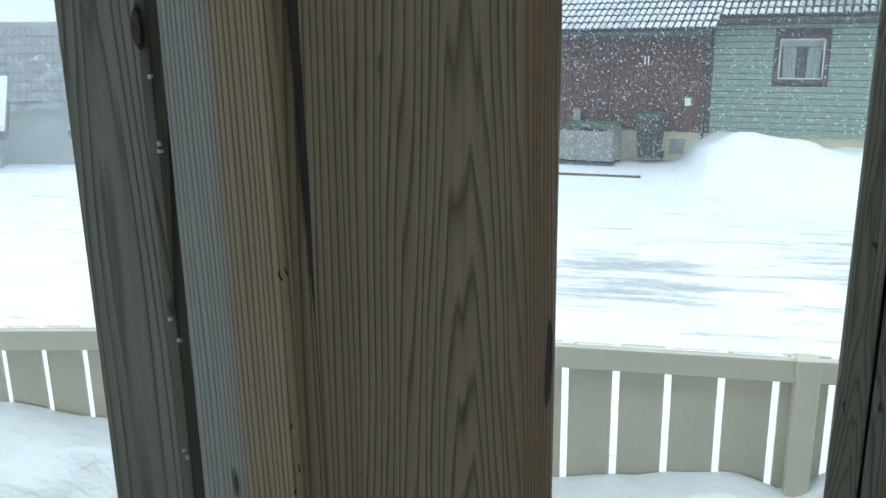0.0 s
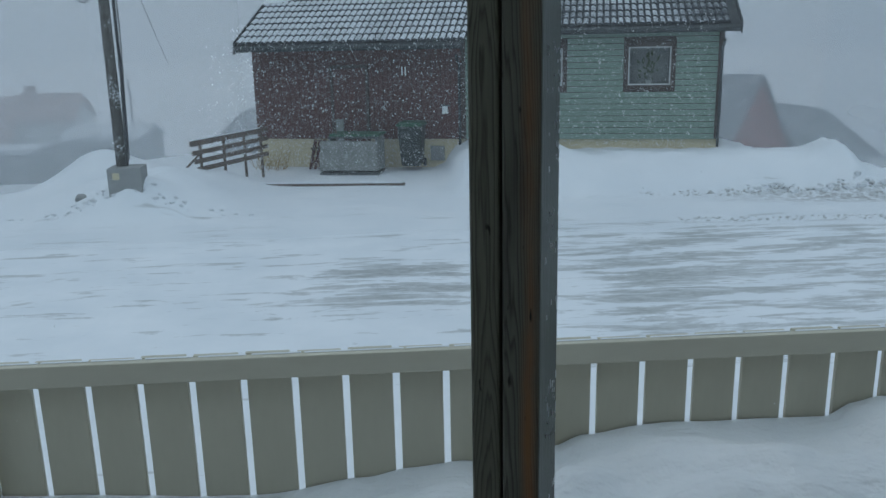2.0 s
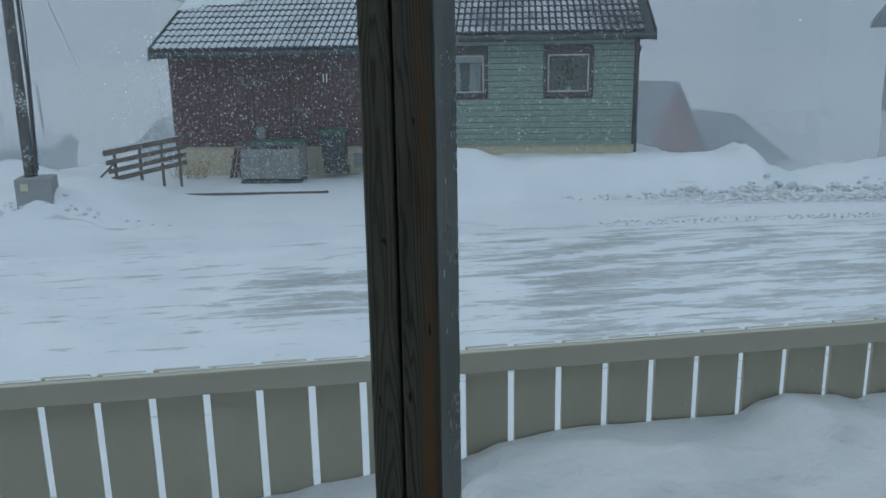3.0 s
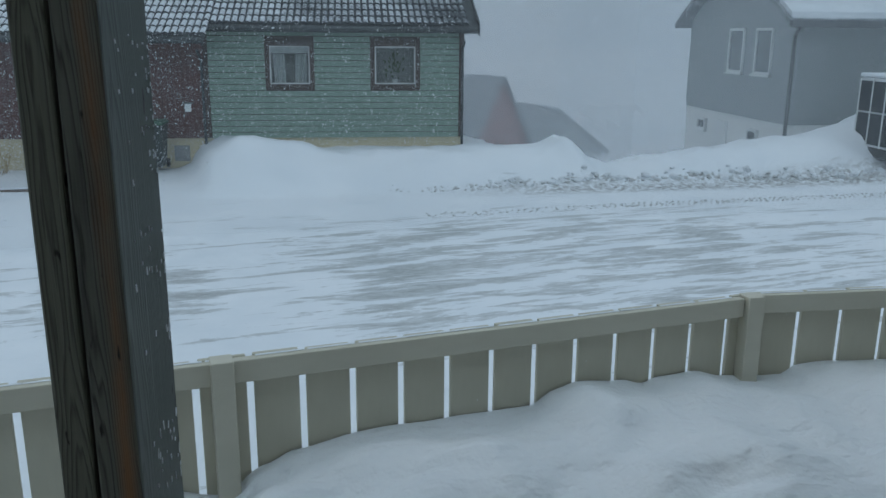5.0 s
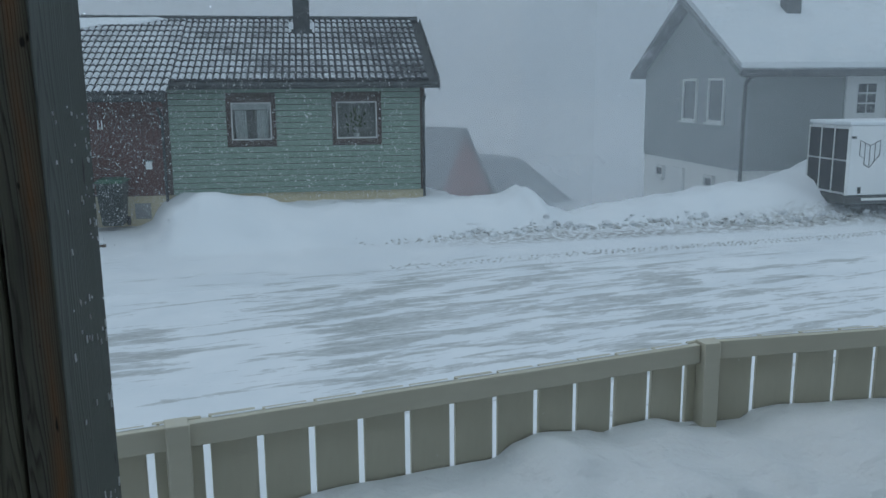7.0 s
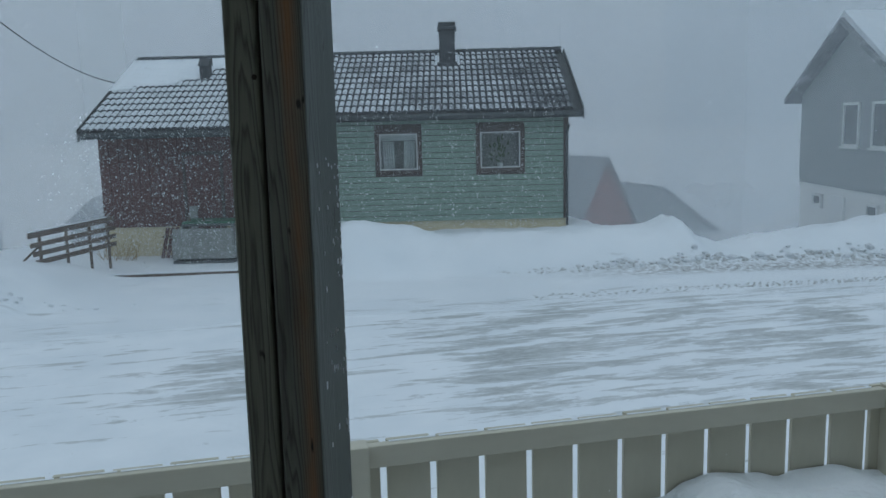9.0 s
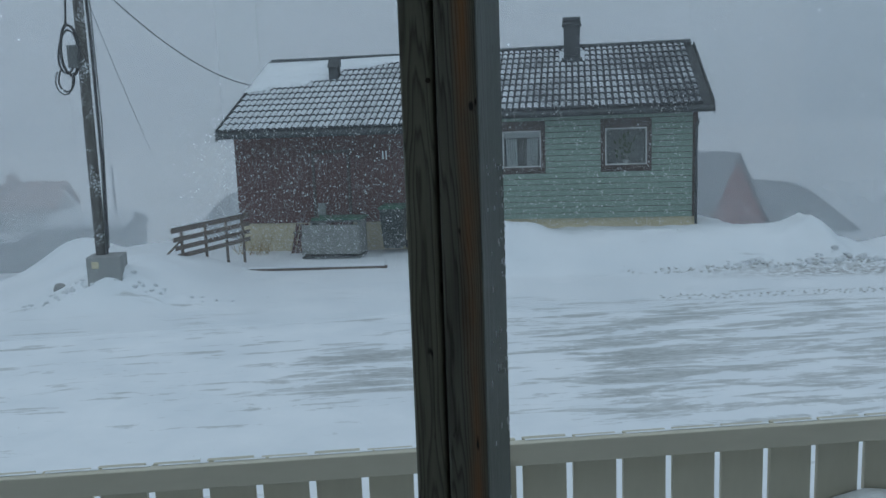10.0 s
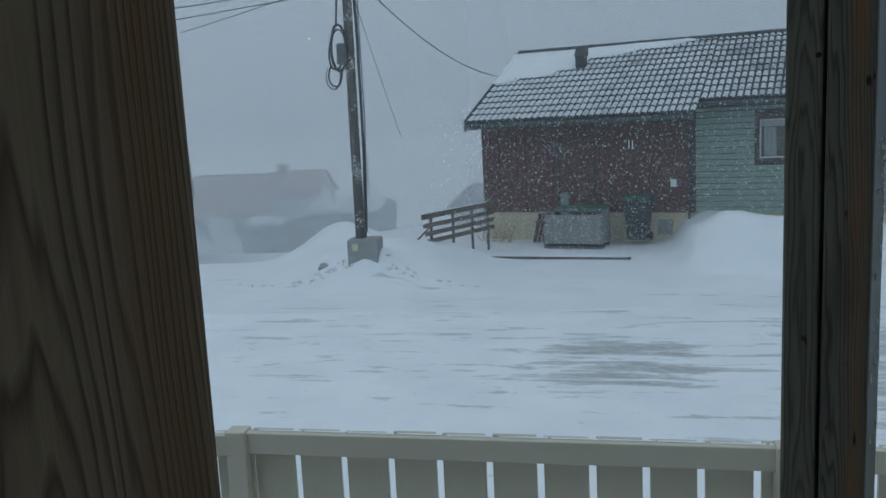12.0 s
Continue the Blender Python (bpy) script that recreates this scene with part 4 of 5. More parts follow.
# ramp railing of four boards on three posts, with a brace
def ramp_rail():
    A, B = Vector((-4.55, 14.55, 0)), Vector((-3.30, 16.55, 0))
    d = (B - A)
    L = d.length
    r = thing("ramp_railing", "brown weathered board railing along a snowy ramp", "railing", Matrix.Translation(A) @ pose(0, 0, -1.02, 0, 0, math.degrees(math.atan2(d.y, d.x))))
    lean = 0.06
    for k, z in enumerate((0.97, 0.78, 0.60, 0.43)):
        bm = bmesh.new()
        box(bm, (-0.05 + 0.05 * k, -0.02, z), (L, 0.015, z + (0.11 if k == 0 else 0.095)), bevel=0.006)
        for v in bm.verts:
            v.co.z += lean * v.co.x / L
        part("board", bm, PLANK, r)
    for x in (0.25, 0.95, 1.6, 2.15):
        bm = boxes(((x, 0.016, -0.1), (x + 0.05, 0.06, 1.05)), bevel=0.004)
        part("post", bm, PLANK, r)
    bm = bmesh.new()
    tube(bm, [(0.3, 0.06, 0.80), (-0.75, 0.25, 0.05)], 0.022, 6)
    part("brace", bm, PLANK, r)
    # snow on the top board
    bm = boxes(((0.0, -0.018, 1.083), (L * 0.9, 0.013, 1.10)), bevel=0.004)
    for v in bm.verts:
        v.co.z += lean * v.co.x / L
    part("snow_cap", bm, SNOW, r, "thin snow on the top board")


ramp_rail()

# wheeled bin
wheelie = thing("wheelie_bin", "dark green wheeled bin with a snowy green lid", "bin", on_house(-6.98, -0.42, -0.96))
bm = bmesh.new()
r0 = [bm.verts.new((sx * 0.22, sy * 0.24, 0.06)) for sx, sy in ((-1, -1), (1, -1), (1, 1), (-1, 1))]
r1 = [bm.verts.new((sx * 0.28, sy * 0.32, 1.0)) for sx, sy in ((-1, -1), (1, -1), (1, 1), (-1, 1))]
bm.faces.new(r0[::-1])
bm.faces.new(r1)
for i in range(4):
    bm.faces.new((r0[i], r0[(i + 1) % 4], r1[(i + 1) % 4], r1[i]))
bmesh.ops.bevel(bm, geom=list(bm.edges), offset=0.025, segments=2, affect="EDGES")
part("body", bm, BIN, wheelie)
part("lid", boxes(((-0.30, -0.35, 1.0), (0.30, 0.34, 1.05)), ((-0.26, -0.30, 1.05), (0.26, 0.30, 1.085)), bevel=0.014), BINLID, wheelie)
bm = bmesh.new()
tube(bm, [(-0.26, 0.38, 0.99), (0.26, 0.38, 0.99)], 0.015, 8)
part("handle", bm, BIN, wheelie)
for sx in (-1, 1):
    bm = bmesh.new()
    tube(bm, [(sx * 0.22, 0.26, 0.1), (sx * 0.27, 0.26, 0.1)], 0.1, 14)
    part("wheel", bm, CABLE, wheelie)

# a flat-lidded grey box trailer standing on its frame
trailer = thing("utility_trailer", "grey snow-covered utility trailer with a slatted headboard", "trailer", on_house(-8.36, -0.75, -1.04))
part("tailboard", boxes(((-0.62, -0.50, 0.12), (0.72, -0.465, 0.80)), bevel=0.008), GREYBOARD, trailer)
part("cover", boxes(((-0.40, -0.48, 0.90), (0.78, 0.25, 0.95)), bevel=0.01), BINLID, trailer)
part("cover_rim", boxes(((-0.42, -0.50, 0.855), (0.80, -0.475, 0.90)), bevel=0.006), METAL, trailer)
bm = bmesh.new()
box(bm, (-0.62, -0.46, 0.12), (-0.58, 0.2, 0.86), bevel=0.006)
for v in bm.verts:
    v.co.x += 0.20 * (v.co.z - 0.12) / 0.7
part("side_board", bm, GREYBOARD, trailer)
bm = bmesh.new()
box(bm, (0.70, -0.46, 0.12), (0.74, 0.2, 0.90), bevel=0.006)
part("side_board", bm, GREYBOARD, trailer)
bm = boxes(((-0.30, -0.30, 0.35), (-0.26, -0.26, 1.02)), ((0.02, -0.30, 0.35), (0.06, -0.26, 1.02)), ((-0.3, -0.31, 0.50), (0.06, -0.28, 0.54)), ((-0.3, -0.31, 0.60), (0.06, -0.28, 0.64)))
part("headboard", bm, PLANK, trailer)
part("floor_frame", boxes(((-0.64, -0.52, 0.02), (0.74, 0.22, 0.07)), bevel=0.006), METAL, trailer)
for sx in (-0.45, 0.55):
    bm = bmesh.new()
    tube(bm, [(sx - 0.05, -0.15, 0.16), (sx + 0.05, -0.15, 0.16)], 0.17, 16)
    part("wheel", bm, CABLE, trailer)

# a red-brown sledge leaning on the foundation
sledge = thing("sledge", "red-brown wooden sledge leaning on the foundation", "sledge", on_house(-9.45, -0.30, -1.06, 12))
for k in range(3):
    bm = bmesh.new()
    box(bm, (-0.15 + k * 0.11, -0.015, 0.03), (-0.06 + k * 0.11, 0.015, 0.72), bevel=0.006)
    for v in bm.verts:
        v.co.y += 0.22 * (v.co.z / 0.72) ** 2 - 0.05
        v.co.x += 0.14 * v.co.z / 0.72
    part("slat", bm, BROWN, sledge)
for z in (0.18, 0.5):
    bm = boxes(((-0.13 + 0.1 * z, 0.0, z), (0.18 + 0.14 * z, 0.05, z + 0.05)), bevel=0.005)
    part("crossbar", bm, PLANK, sledge)

# a grey-green board propped against the wall
prop = thing("propped_board", "grey-green board propped against the house wall", "board", on_house(-8.82, -0.16, -1.04))
bm = bmesh.new()
box(bm, (-0.10, -0.02, 0.0), (0.10, 0.012, 1.2), bevel=0.006)
for v in bm.verts:
    v.co.y += 0.13 * v.co.z / 1.35 - 0.06
part("board", bm, GREYBOARD, prop)
bm = boxes(((-0.15, -0.03, 0.62), (0.15, 0.03, 0.68)), bevel=0.005)
part("batten", bm, GREYBOARD, prop)

# a long plank half buried in the yard
pl = thing("plank_edging", "long half-buried plank edging at the yard's front", "plank", pose(-4.28, 15.3, -1.02, 0, 0, -8))
part("plank", boxes(((0, 0, -0.05), (4.1, 0.12, 0.05)), bevel=0.01), PLANK, pl)
part("snow_cap", boxes(((0.25, 0.01, 0.051), (4.05, 0.13, 0.085)), bevel=0.01), SNOW, pl)

# dry twigs by the ramp's end
rt = random.Random(11)
bm = bmesh.new()
for k in range(34):
    p0 = Vector((rt.uniform(-0.45, 0.45), rt.uniform(-0.2, 0.2), -0.1))
    p1 = p0 + Vector((rt.gauss(0, 0.16), rt.gauss(0, 0.1), rt.uniform(0.3, 0.62)))
    mid = p0.lerp(p1, 0.5) + Vector((rt.gauss(0, 0.05), rt.gauss(0, 0.05), 0.03))
    tube(bm, [p0, mid, p1], [0.008, 0.006, 0.003], 4)
shrub = part("shrub", bm, speckle("dry_twigs", (0.28, 0.19, 0.09), (0.40, 0.29, 0.15), 12.0, 0.9))
shrub.matrix_world = on_house(-10.5, -0.45, -0.98)
tagged(shrub, "dry yellow-brown shrub twigs in the snow", "shrub")

# ---- the pole, its block and cables ----
pole = thing("utility_pole", "dark tarred wooden utility pole with coiled cable", "utility pole", pose(-5.30, 12.5, 0))
bm = bmesh.new()
tube(bm, [(-0.03, 0, -0.6), (-0.02, 0, 2.0), (0, 0, 4.5), (0.02, 0, 8.6)], [0.095, 0.09, 0.085, 0.078], 16)
part("shaft", bm, POLE, pole, smooth=True)
bm = bmesh.new()
tube(bm, [(0.10, -0.10, -0.1), (0.17, -0.1, 1.5), (0.18, -0.10, 3.5), (0.14, -0.08, 5.5), (0.1, -0.05, 8.0)], 0.028, 8)
part("conduit", bm, CABLE, pole)
bm = bmesh.new()
tube(bm, [(0.145, -0.10, 0.0), (0.23, -0.1, 2.2), (0.22, -0.10, 4.5), (0.12, -0.06, 8.0)], 0.012, 6)
part("cable", bm, CABLE, pole)


def loop(cx, cz, rx, rz, r, y=-0.14, turn=0.0, a0=0.0, a1=math.tau):
    b = bmesh.new()
    pts = []
    for k in range(29):
        a = a0 + (a1 - a0) * k / 28
        pts.append((cx + rx * math.cos(a) + turn * rz * math.sin(a), y + 0.02 * math.sin(3 * a), cz + rz * math.sin(a)))
    tube(b, pts, r, 6)
    return b


part("cable_coil", loop(-0.17, 3.44, 0.15, 0.42, 0.026), CABLE, pole)
part("cable_coil", loop(-0.20, 3.41, 0.15, 0.36, 0.018, -0.17, 0.12), CABLE, pole)
part("cable_coil", loop(-0.27, 2.95, 0.13, 0.20, 0.017, -0.15, 0.0, 2.2, 6.9), CABLE, pole)
part("cable_coil", loop(-0.30, 2.93, 0.14, 0.23, 0.012, -0.18, 0.0, 2.4, 6.6), CABLE, pole)
part("cable_lead", (lambda b: (tube(b, sag((-0.20, -0.14, 3.85), (-0.02, -0.1, 5.8), -0.05, 8), 0.02, 6), b)[1])(bmesh.new()), CABLE, pole)
part("junction_box", boxes(((-0.20, -0.22, 3.14), (-0.03, -0.08, 3.52)), bevel=0.015), METAL, pole)
block = part("concrete_block", boxes(((-0.29, -0.27, -0.95), (0.29, 0.27, 0.0)), bevel=0.015), CONCRETE)
part("plate", boxes(((-0.2, -0.278, -0.2), (-0.08, -0.271, -0.08)), bevel=0.002), FOUND, block, "small yellow plate")
block.matrix_world = pose(-5.23, 12.45, -0.12, 0, 0, 4)
tagged(block, "grey concrete block round the foot of the pole", "block")
# low grey block sunk in the bank beside the pole
bm = boxes(((-0.55, -0.2, -0.5), (0.2, 0.25, 0.12)), bevel=0.03)
slab = part("grey_block", bm, CONCRETE)
slab.matrix_world = pose(-5.85, 13.1, -0.84, 0, 0, 15)
tagged(slab, "grey block half buried in snow", "stone")


def wire(a, b, drop, r, label):
    bm = bmesh.new()
    tube(bm, sag(a, b, drop, 24), r, 5)
    w = part("overhead_wire", bm, CABLE)
    tagged(w, label, "wire", "overhead wires")


verge_end = HOUSE @ Vector((-11.05, 1.55, 3.13))
wire((-5.20, 12.5, 4.80), verge_end, 0.37, 0.011, "black service cable from pole to house")
wire((-5.29, 12.45, 5.6), (-30, 19.0, 5.0), 0.6, 0.010, "thin overhead wire between poles")
wire((-5.29, 12.45, 4.65), (-30, 17.5, 5.2), 0.40, 0.011, "thin overhead wire between poles")
wire((-5.29, 12.45, 4.5), (-30, 20.0, 4.9), 0.35, 0.010, "thin overhead wire between poles")
wire((-5.29, 12.45, 4.7), (-26, 25.0, 4.2), 0.35, 0.008, "thin overhead wire between poles")
wire((-5.22, 12.55, 4.5), (-8.4, 30, 0.4), 0.2, 0.006, "thin overhead wire running down the slope")


# ---- the other houses ----
def far_window(parent, m, w, h, frame_mat=WHITE, bars=1):
    win = new("window")
    win.parent = parent
    win.matrix_basis = m
    t = 0.07
    part("frame", boxes(((-w / 2, -0.05, 0), (-w / 2 + t, 0.02, h)), ((w / 2 - t, -0.05, 0), (w / 2, 0.02, h)), ((-w / 2, -0.05, h - t), (w / 2, 0.02, h)), ((-w / 2, -0.05, 0), (w / 2, 0.02, t))), frame_mat, win)
    part("pane", boxes(((-w / 2 + t, -0.012, t), (w / 2 - t, -0.004, h - t))), PANE, win)
    part("sill", boxes(((-w / 2 - 0.06, -0.10, -0.05), (w / 2 + 0.06, 0.0, 0.0))), frame_mat, win)
    return win


PANE = mat("dim_pane", (0.13, 0.15, 0.16), 0.12)


def gable_house(name, label, m, w, d, base, eave, ridge, wall_mat, roof_mat, over=0.35, found=None, front_mat=None, snow=False):
    """x along the ridge from 0 to w, y across from 0 to d; gables at x = 0 and w."""
    h = thing(name, label, "house", m)
    swap = Matrix(((0, 1, 0, 0), (1, 0, 0, 0), (0, 0, 1, 0), (0, 0, 0, 1)))
    bm = boxes(((0.15, 0, base), (w - 0.15, 0.15, eave)), ((0.15, d - 0.15, base), (w - 0.15, d, eave)))
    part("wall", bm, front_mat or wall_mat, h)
    for x0 in (0, w - 0.15):
        bm = bmesh.new()
        prism(bm, [(0, base), (d, base), (d, eave), (d / 2, ridge - 0.08), (0, eave)], x0, x0 + 0.15, swap)
        part("gable_wall", bm, wall_mat, h)
    s = (ridge - eave) / (d / 2)
    r = new("roof")
    r.parent = h
    for sg in (0, 1):
        bm = bmesh.new()
        y0, y1 = (-over, d / 2) if sg == 0 else (d + over, d / 2)
        z0 = eave - over * s
        prism(bm, [(y0, z0), (y1, ridge), (y1, ridge + 0.14), (y0, z0 + 0.14)], -over, w + over, swap)
        part("roof_slope", bm, roof_mat, r)
        if snow:
            bm = bmesh.new()
            prism(bm, [(y0 + (0.06 if sg == 0 else -0.06), z0 + 0.16), (y1, ridge + 0.145), (y1, ridge + 0.33), (y0 + (0.12 if sg == 0 else -0.12), z0 + 0.32)], -over + 0.1, w + over - 0.05, swap)
            part("roof_snow", bm, SNOW, r, "thick smooth snow on the roof")
    if found is not None:
        bm = boxes(((0.04, 0.04, found), (w - 0.04, d - 0.04, base)))
        part("foundation", bm, WHITEWALL, h)
    return h


# grey two-storey house on the far right
GH = pose(15.0, 14.06, 0, 0, 0, -13.9)
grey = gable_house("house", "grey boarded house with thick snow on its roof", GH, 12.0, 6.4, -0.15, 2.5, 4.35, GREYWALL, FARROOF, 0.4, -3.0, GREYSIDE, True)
for yy in (1.47, 3.07):
    far_window(grey, pose(0, yy, 1.03, 0, 0, -90), 0.92, 1.2)
for yy in (1.7, 5.0):
    far_window(grey, pose(0.0, yy, -0.78, 0, 0, -90), 0.6, 0.36)
bm = boxes(((-0.04, 3.3, -2.2), (0.03, 4.1, -0.38)))
part("cellar_door", bm, WHITE, grey)
part("gutter", boxes(((-0.38, -0.50, 2.22), (12.38, -0.405, 2.40)), bevel=0.02), FASCIA, grey)
gd = new("door")
gd.parent = grey
gd.matrix_basis = pose(3.38, 0, 0.30)
part("casing", boxes(((-0.62, -0.06, -0.1), (-0.48, 0.02, 2.05)), ((0.48, -0.06, -0.1), (0.62, 0.02, 2.05)), ((-0.48, -0.06, 1.93), (0.48, 0.02, 2.05))), WHITE, gd)
part("leaf", boxes(((-0.48, -0.03, -0.1), (0.48, 0.02, 1.93))), WHITE, gd)
for i in range(2):
    for j in range(3):
        part("pane", boxes(((-0.26 + i * 0.27, -0.04, 1.0 + j * 0.26), (-0.03 + i * 0.27, -0.031, 1.22 + j * 0.26))), TRUCKDARK, gd)
bm = bmesh.new()
tube(bm, [(-0.03, -0.42, 2.32), (-0.03, -0.06, 2.05), (-0.03, -0.06, -0.6), (-0.2, -0.2, -0.8)], 0.05, 8)
part("downpipe", bm, FASCIA, grey)
for uu in (2.2, 6.4):
    st = new("chimney")
    st.parent = grey
    part("stack", boxes(((uu, 2.0, 3.3), (uu + 0.42, 2.4, 4.55)), bevel=0.01), FASCIA, st)

# grey house on the far left
lh = gable_house("house", "grey rendered house with a steep tiled roof", pose(-16.57, 14.5, 0, 0, 0, 31), 5.8, 4.4, -1.9, 0.42, 2.25, RENDERED, FARROOF, 0.2, -2.2)
st = new("chimney")
st.parent = lh
part("stack", boxes(((3.44, 1.95, 1.6), (3.95, 2.45, 2.78)), bevel=0.01), CHIMNEY, st)
lr = [c for c in lh.children if c.name.startswith("roof")][0]
ls = math.atan2(2.25 - 0.42, 2.2)
lv, lf, li = [], [], []
for c in range(20):
    for r in range(8):
        m = Matrix.Translation((-0.18 + c * 0.305, 2.2, 2.25 + 0.155)) @ pose(0, 0, 0, math.degrees(ls)) @ Matrix.Translation((0, -3.08 + r * COURSE, rng.uniform(-0.01, 0.012)))
        o = len(lv)
        lv += [tuple(m @ v.co) for v in tile.vertices]
        for p in tile.polygons:
            lf.append(tuple(o + k for k in p.vertices))
            li.append(0)
lme = bpy.data.meshes.new("tile_field")
lme.from_pydata(lv, [], lf)
lme.materials.append(FARROOF)
lme.materials.append(TILE_LIP)
lme.polygons.foreach_set("material_index", li)
lt = new("tile_field", lme)
lt.parent = lr
tagged(lt, "snow-dusted roof tiles", kind="stuff")
far_window(lh, pose(2.75, 0, -0.55), 0.34, 0.34, GREYWALL)
far_window(lh, pose(5.1, 0, -0.1), 0.2, 0.24, GREYWALL)
bm = bmesh.new()
tube(bm, [(5.7, -0.06, 0.35), (5.7, -0.06, -1.6)], 0.04, 6)
part("downpipe", bm, FASCIA, lh)
# snowed-in lean-to before it
ann = gable_house("shed", "small grey shed with snow on its roof", pose(-18.0, 12.6, 0, 0, 0, 31), 3.4, 2.6, -1.6, -0.15, 0.75, GREYWALL, FASCIA, 0.25, -2.2, None, True)

# pale houses lost in the drift
ph = gable_house("house", "pale house with a reddish roof behind drifting snow", pose(-15.55, 32, 0, 0, 0, 0), 2.3, 2.4, -4.2, -0.86, 0.03, WHITEWALL, REDROOF, 0.12)
st = new("chimney")
st.parent = ph
part("stack", boxes(((0.10, 1.0, -0.5), (0.44, 1.4, 0.48))), REDROOF, st)
p2 = gable_house("house", "long pale house with a grey roof behind drifting snow", pose(-19.4, 31.5, 0, 0, 0, 0), 3.8, 2.6, -4.6, -1.58, -0.03, WHITEWALL, REDROOF, 0.1)
for xx in (0.75, 2.6):
    far_window(p2, pose(xx, 0, -2.5), 0.62, 0.7, GREYWALL)
gs = gable_house("garage", "low grey garage behind drifting snow", pose(-15.6, 29.0, 0, 0, 0, 0), 1.9, 2.0, -4.4, -2.0, -1.9, GREYSIDE, FARROOF, 0.06, None, None, True)
g2 = gable_house("shed", "dark low shed with a snowy roof", pose(-12.3, 28.0, 0, 0, 0, 0), 2.95, 2.5, -3.6, -1.45, -1.15, GREYWALL, FARROOF, 0.1, None, None, True)
g3 = gable_house("shed", "grey shed with a low pitched roof beside the ramp", pose(-5.9, 33.0, 0, 0, 0, 90), 3.0, 1.6, -4.0, -1.7, -0.95, GREYSIDE, FARROOF, 0.1)
bm = bmesh.new()
tube(bm, [(-10.3, 30, -3.0), (-10.3, 30, 0.8)], 0.045, 8)
pp = part("far_pole", bm, POLE)
tagged(pp, "thin far pole behind drifting snow", "pole")
# red gabled house, its roof running back behind the green house, and a dark roof below it
rh = gable_house("house", "red gabled house with a grey roof behind the bank", pose(15.80, 30.35, 0, 0, 0, 117), 9.0, 3.7, -5.0, -2.45, 0.26, REDWALL, FARROOF, 0.15)
dh = gable_house("house", "dark low roof lost in drifting snow", pose(21.8, 33.5, 0, 0, 0, 97), 6.0, 6.4, -6.0, -3.7, -1.42, RENDERED, FARROOF, 0.25)

# ---- the parked box trailer on the right ----
bt = thing("box_trailer", "white box trailer with a dark glazed end, snow on top", "trailer", pose(14.80, 10.62, -1.0, 0, 0, -13.9))
TW, TL, T0, T1 = 1.5, 4.2, 0.62, 2.14
part("body", boxes(((0.04, 0, T0), (TL, TW, T1)), bevel=0.03), TRUCK, bt)
part("chassis", boxes(((0.02, 0.02, T0 - 0.2), (TL, TW - 0.02, T0 - 0.005)), bevel=0.01), METAL, bt)
for y0, y1 in ((0.03, 0.50), (0.53, 0.98), (1.01, 1.45)):
    part("end_pane", boxes(((0.01, y0, T0 + 0.06), (0.035, y1, T0 + 0.74)), ((0.01, y0, T0 + 0.78), (0.035, y1, T1 - 0.08)), bevel=0.004), TRUCKDARK, bt)
for y0 in (0.0, 0.505, 0.985, 1.455):
    part("end_bar", boxes(((-0.01, y0, T0), (0.038, y0 + 0.022, T1 - 0.03)), bevel=0.005), WHITE, bt)
part("roof_snow", boxes(((0.0, -0.02, T1 + 0.002), (TL, TW + 0.02, T1 + 0.09)), bevel=0.03), SNOW, bt)
bm = bmesh.new()


def bar2(bm, p, q, t=0.012):
    d = Vector((q[0] - p[0], 0, q[1] - p[1]))
    m = Matrix.Translation((p[0], -0.006, p[1])) @ Euler((0, -math.atan2(d.z, d.x), 0)).to_matrix().to_4x4()
    box(bm, (0, -0.004, -t / 2), (d.length, 0.004, t / 2), m)


pts = [(0.28, 1.82), (0.52, 1.70), (0.76, 1.82), (0.76, 1.50), (0.52, 1.22), (0.40, 1.30), (0.40, 1.42), (0.28, 1.50), (0.28, 1.82)]
for p, q in zip(pts, pts[1:]):
    bar2(bm, p, q)
for p, q in (((0.52, 1.70), (0.52, 1.22)), ((0.40, 1.76), (0.40, 1.3)), ((0.64, 1.76), (0.64, 1.36))):
    bar2(bm, p, q)
part("mark", bm, METAL, bt, "thin dark line figure")
part("stripe", boxes(((0.42, -0.012, 0.50), (1.7, 0.015, 0.555))), WHITE, bt, "pale bar in place of lettering")
part("lamp", boxes(((0.06, -0.03, 1.86), (0.16, 0.0, 1.91)), ((0.30, -0.03, 0.66), (0.36, 0.0, 0.80))), METAL, bt)
for x in (1.9, 2.8):
    bm = bmesh.new()
    tube(bm, [(x, 0.0, 0.33), (x, 0.2, 0.33)], 0.33, 18)
    part("wheel", bm, CABLE, bt)

# ---- the storm: translucent sheets standing in for haze, and flakes in the air ----
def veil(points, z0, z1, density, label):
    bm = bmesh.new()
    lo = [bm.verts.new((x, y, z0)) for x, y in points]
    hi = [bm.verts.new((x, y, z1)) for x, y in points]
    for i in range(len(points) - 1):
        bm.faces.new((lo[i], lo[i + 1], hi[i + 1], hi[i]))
    v = part("haze_sheet", bm, haze_material("snow_haze_mix", density))
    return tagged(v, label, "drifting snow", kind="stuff")


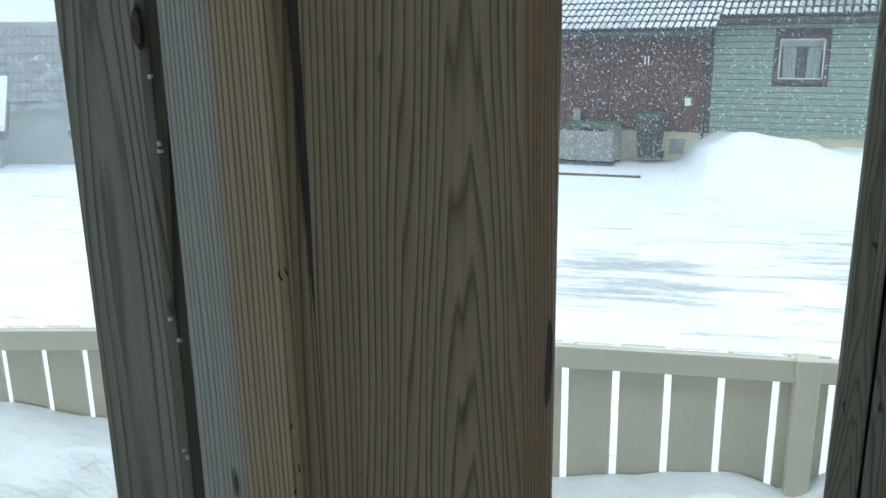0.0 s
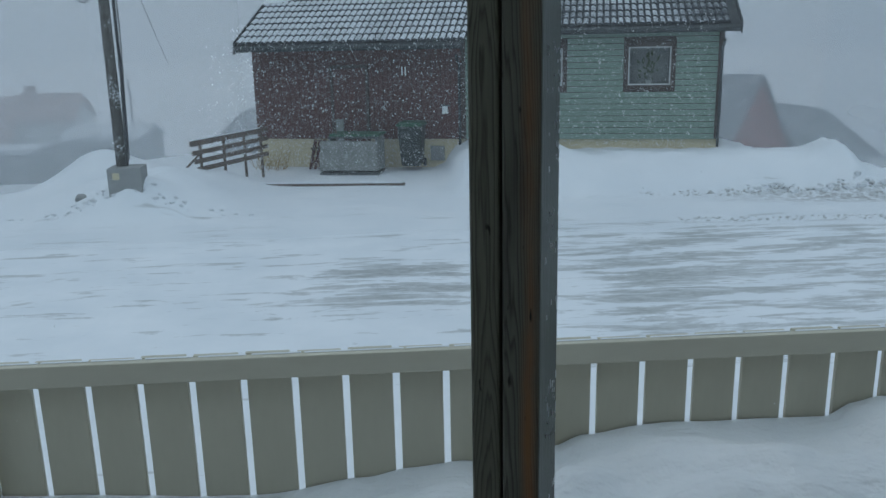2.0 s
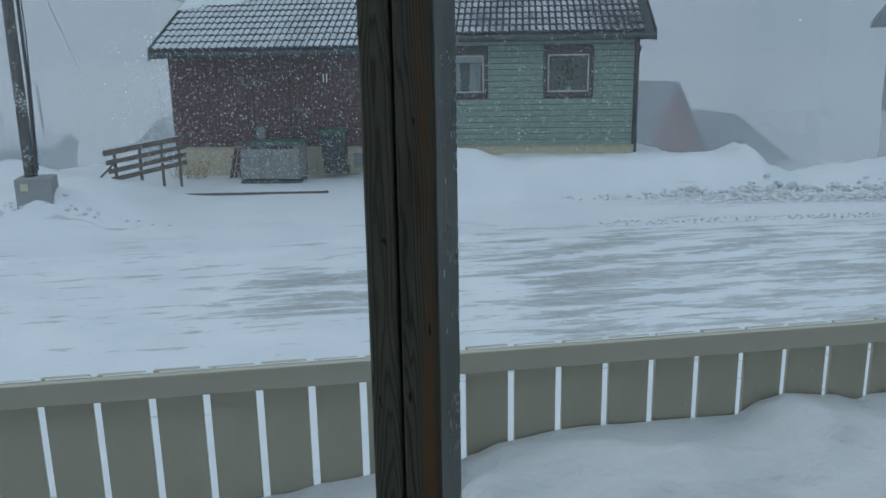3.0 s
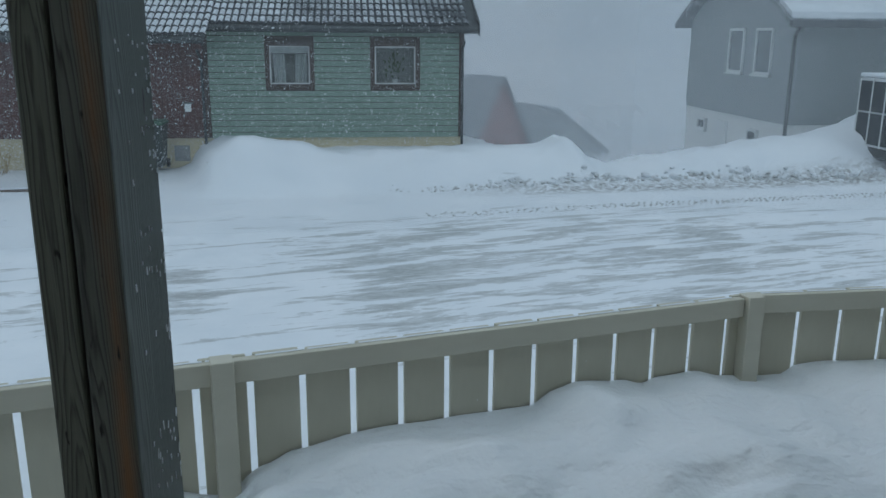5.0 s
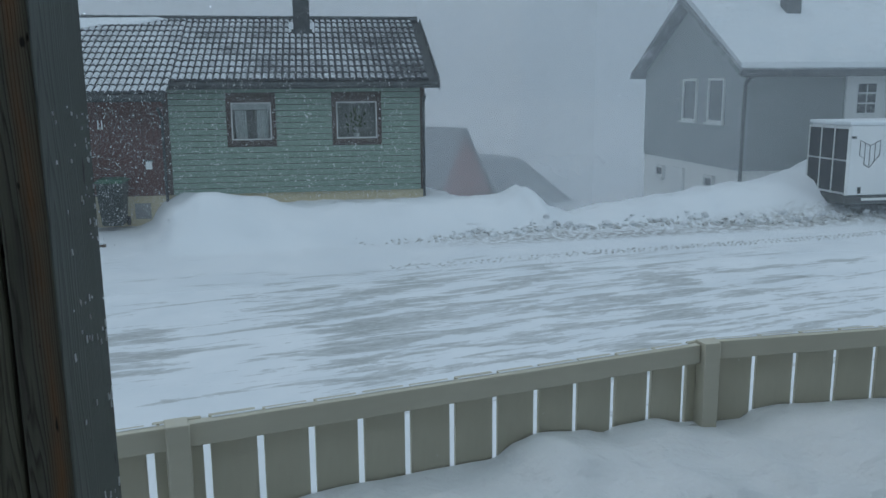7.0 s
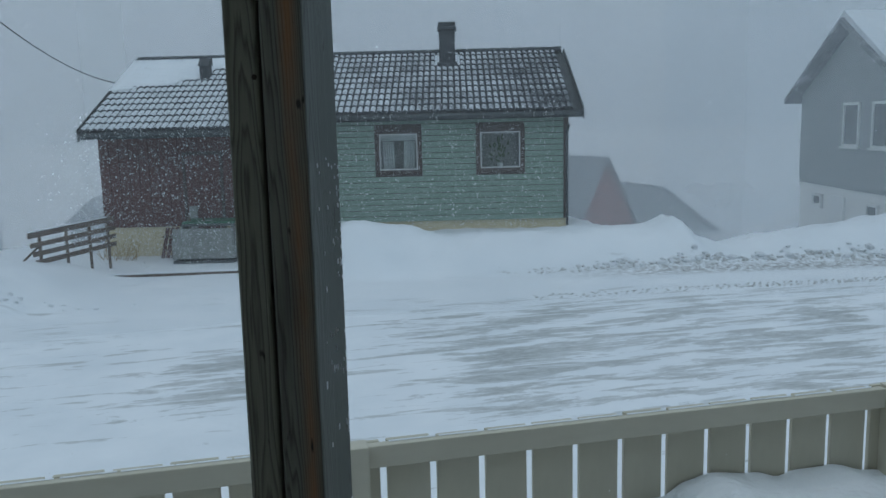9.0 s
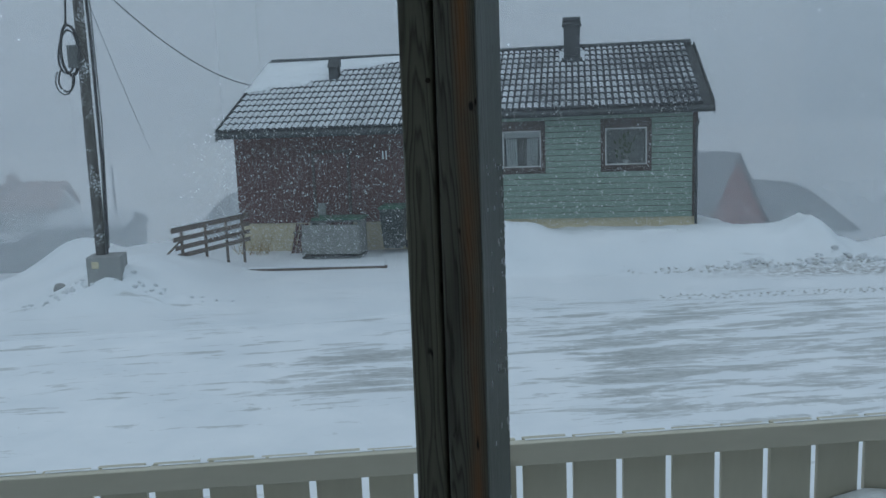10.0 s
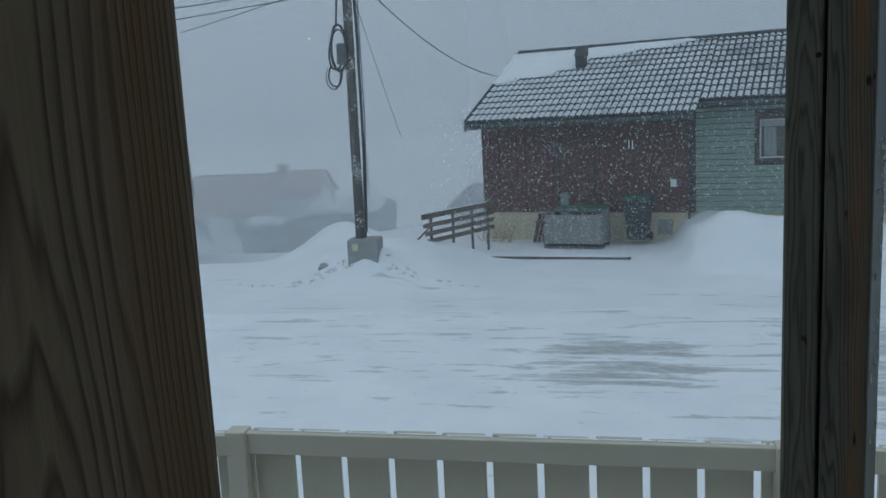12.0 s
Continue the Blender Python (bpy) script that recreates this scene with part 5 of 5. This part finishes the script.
VEILS = "translucent sheet standing in for snowy haze"
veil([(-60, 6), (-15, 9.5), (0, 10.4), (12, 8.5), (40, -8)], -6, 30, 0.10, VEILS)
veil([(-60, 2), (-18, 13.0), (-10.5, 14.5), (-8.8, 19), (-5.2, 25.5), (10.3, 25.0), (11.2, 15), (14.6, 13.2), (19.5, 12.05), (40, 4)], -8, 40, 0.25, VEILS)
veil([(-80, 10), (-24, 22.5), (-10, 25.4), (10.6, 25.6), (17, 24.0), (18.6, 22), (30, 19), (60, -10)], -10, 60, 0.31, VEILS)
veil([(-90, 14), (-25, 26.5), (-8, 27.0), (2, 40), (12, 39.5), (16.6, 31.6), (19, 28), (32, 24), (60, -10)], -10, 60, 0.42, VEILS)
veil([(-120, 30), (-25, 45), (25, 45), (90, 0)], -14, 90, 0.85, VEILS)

rf = random.Random(21)
verts, faces = [], []


def flake(x, y, z, r):
    o = len(verts)
    q = Euler((rf.uniform(0, 6), rf.uniform(0, 6), rf.uniform(0, 6))).to_matrix()
    s = rf.uniform(1.0, 1.9)
    for c in ((s, 0, 0), (-s, 0, 0), (0, 1, 0), (0, -1, 0), (0, 0, 0.8), (0, 0, -0.8)):
        verts.append(tuple(Vector((x, y, z)) + q @ (Vector(c) * r)))
    faces.extend((o + a, o + b, o + c) for a, b, c in ((0, 2, 4), (2, 1, 4), (1, 3, 4), (3, 0, 4), (2, 0, 5), (1, 2, 5), (3, 1, 5), (0, 3, 5)))


for k in range(1700):
    dist = 1.8 + 13.0 * rf.random() ** 0.7
    ang = radians(rf.uniform(-62, 48))
    x, y, z = -0.45 - dist * math.sin(-ang), -2.6 + dist * math.cos(ang), -0.7 + (2.3 + 0.25 * dist) * rf.random() ** 1.3
    hp = HOUSE.inverted() @ Vector((x, y, z))
    if y > -1.0 and z > ground_z(x, y) + 0.15 and not (hp.y > -0.9 and -11.5 < hp.x < 0.5):
        flake(x, y, z, 0.0014 * (0.8 + 0.42 * min(dist, 9.0)) * rf.uniform(0.4, 1.0))
# the gust that eddies before the house
for k in range(14000):
    p = HOUSE @ Vector((rf.uniform(-10.9, -0.5), -0.95 - 2.6 * rf.random() ** 1.3, -0.85 + 3.2 * rf.random() ** 1.25))
    if rf.random() < 0.6 + 0.4 * smooth(2.0, -6.0, p.x) and p.z > ground_z(p.x, p.y) + 0.1:
        flake(p.x, p.y, p.z, 0.0046 + 0.0120 * rf.random() ** 2.8)
# and the one before the grey house
for k in range(1500):
    p = GH @ Vector((rf.uniform(-0.2, 5.5), -0.7 - 1.2 * rf.random(), rf.uniform(-0.3, 2.4)))
    flake(p.x, p.y, p.z, 0.0038 + 0.009 * rf.random() ** 2.8)
me = bpy.data.meshes.new("snowflakes")
me.from_pydata(verts, [], faces)
FLAKE = mat("snowflake", (0.74, 0.75, 0.76), 0.6)
FLAKE.node_tree.nodes["Principled BSDF"].inputs["Transmission Weight"].default_value = 0.45
FLAKE.node_tree.nodes["Principled BSDF"].inputs["IOR"].default_value = 1.05
me.materials.append(FLAKE)
tagged(new("snowflakes", me), "white snowflakes in the air before the houses", "snowflakes", kind="stuff")
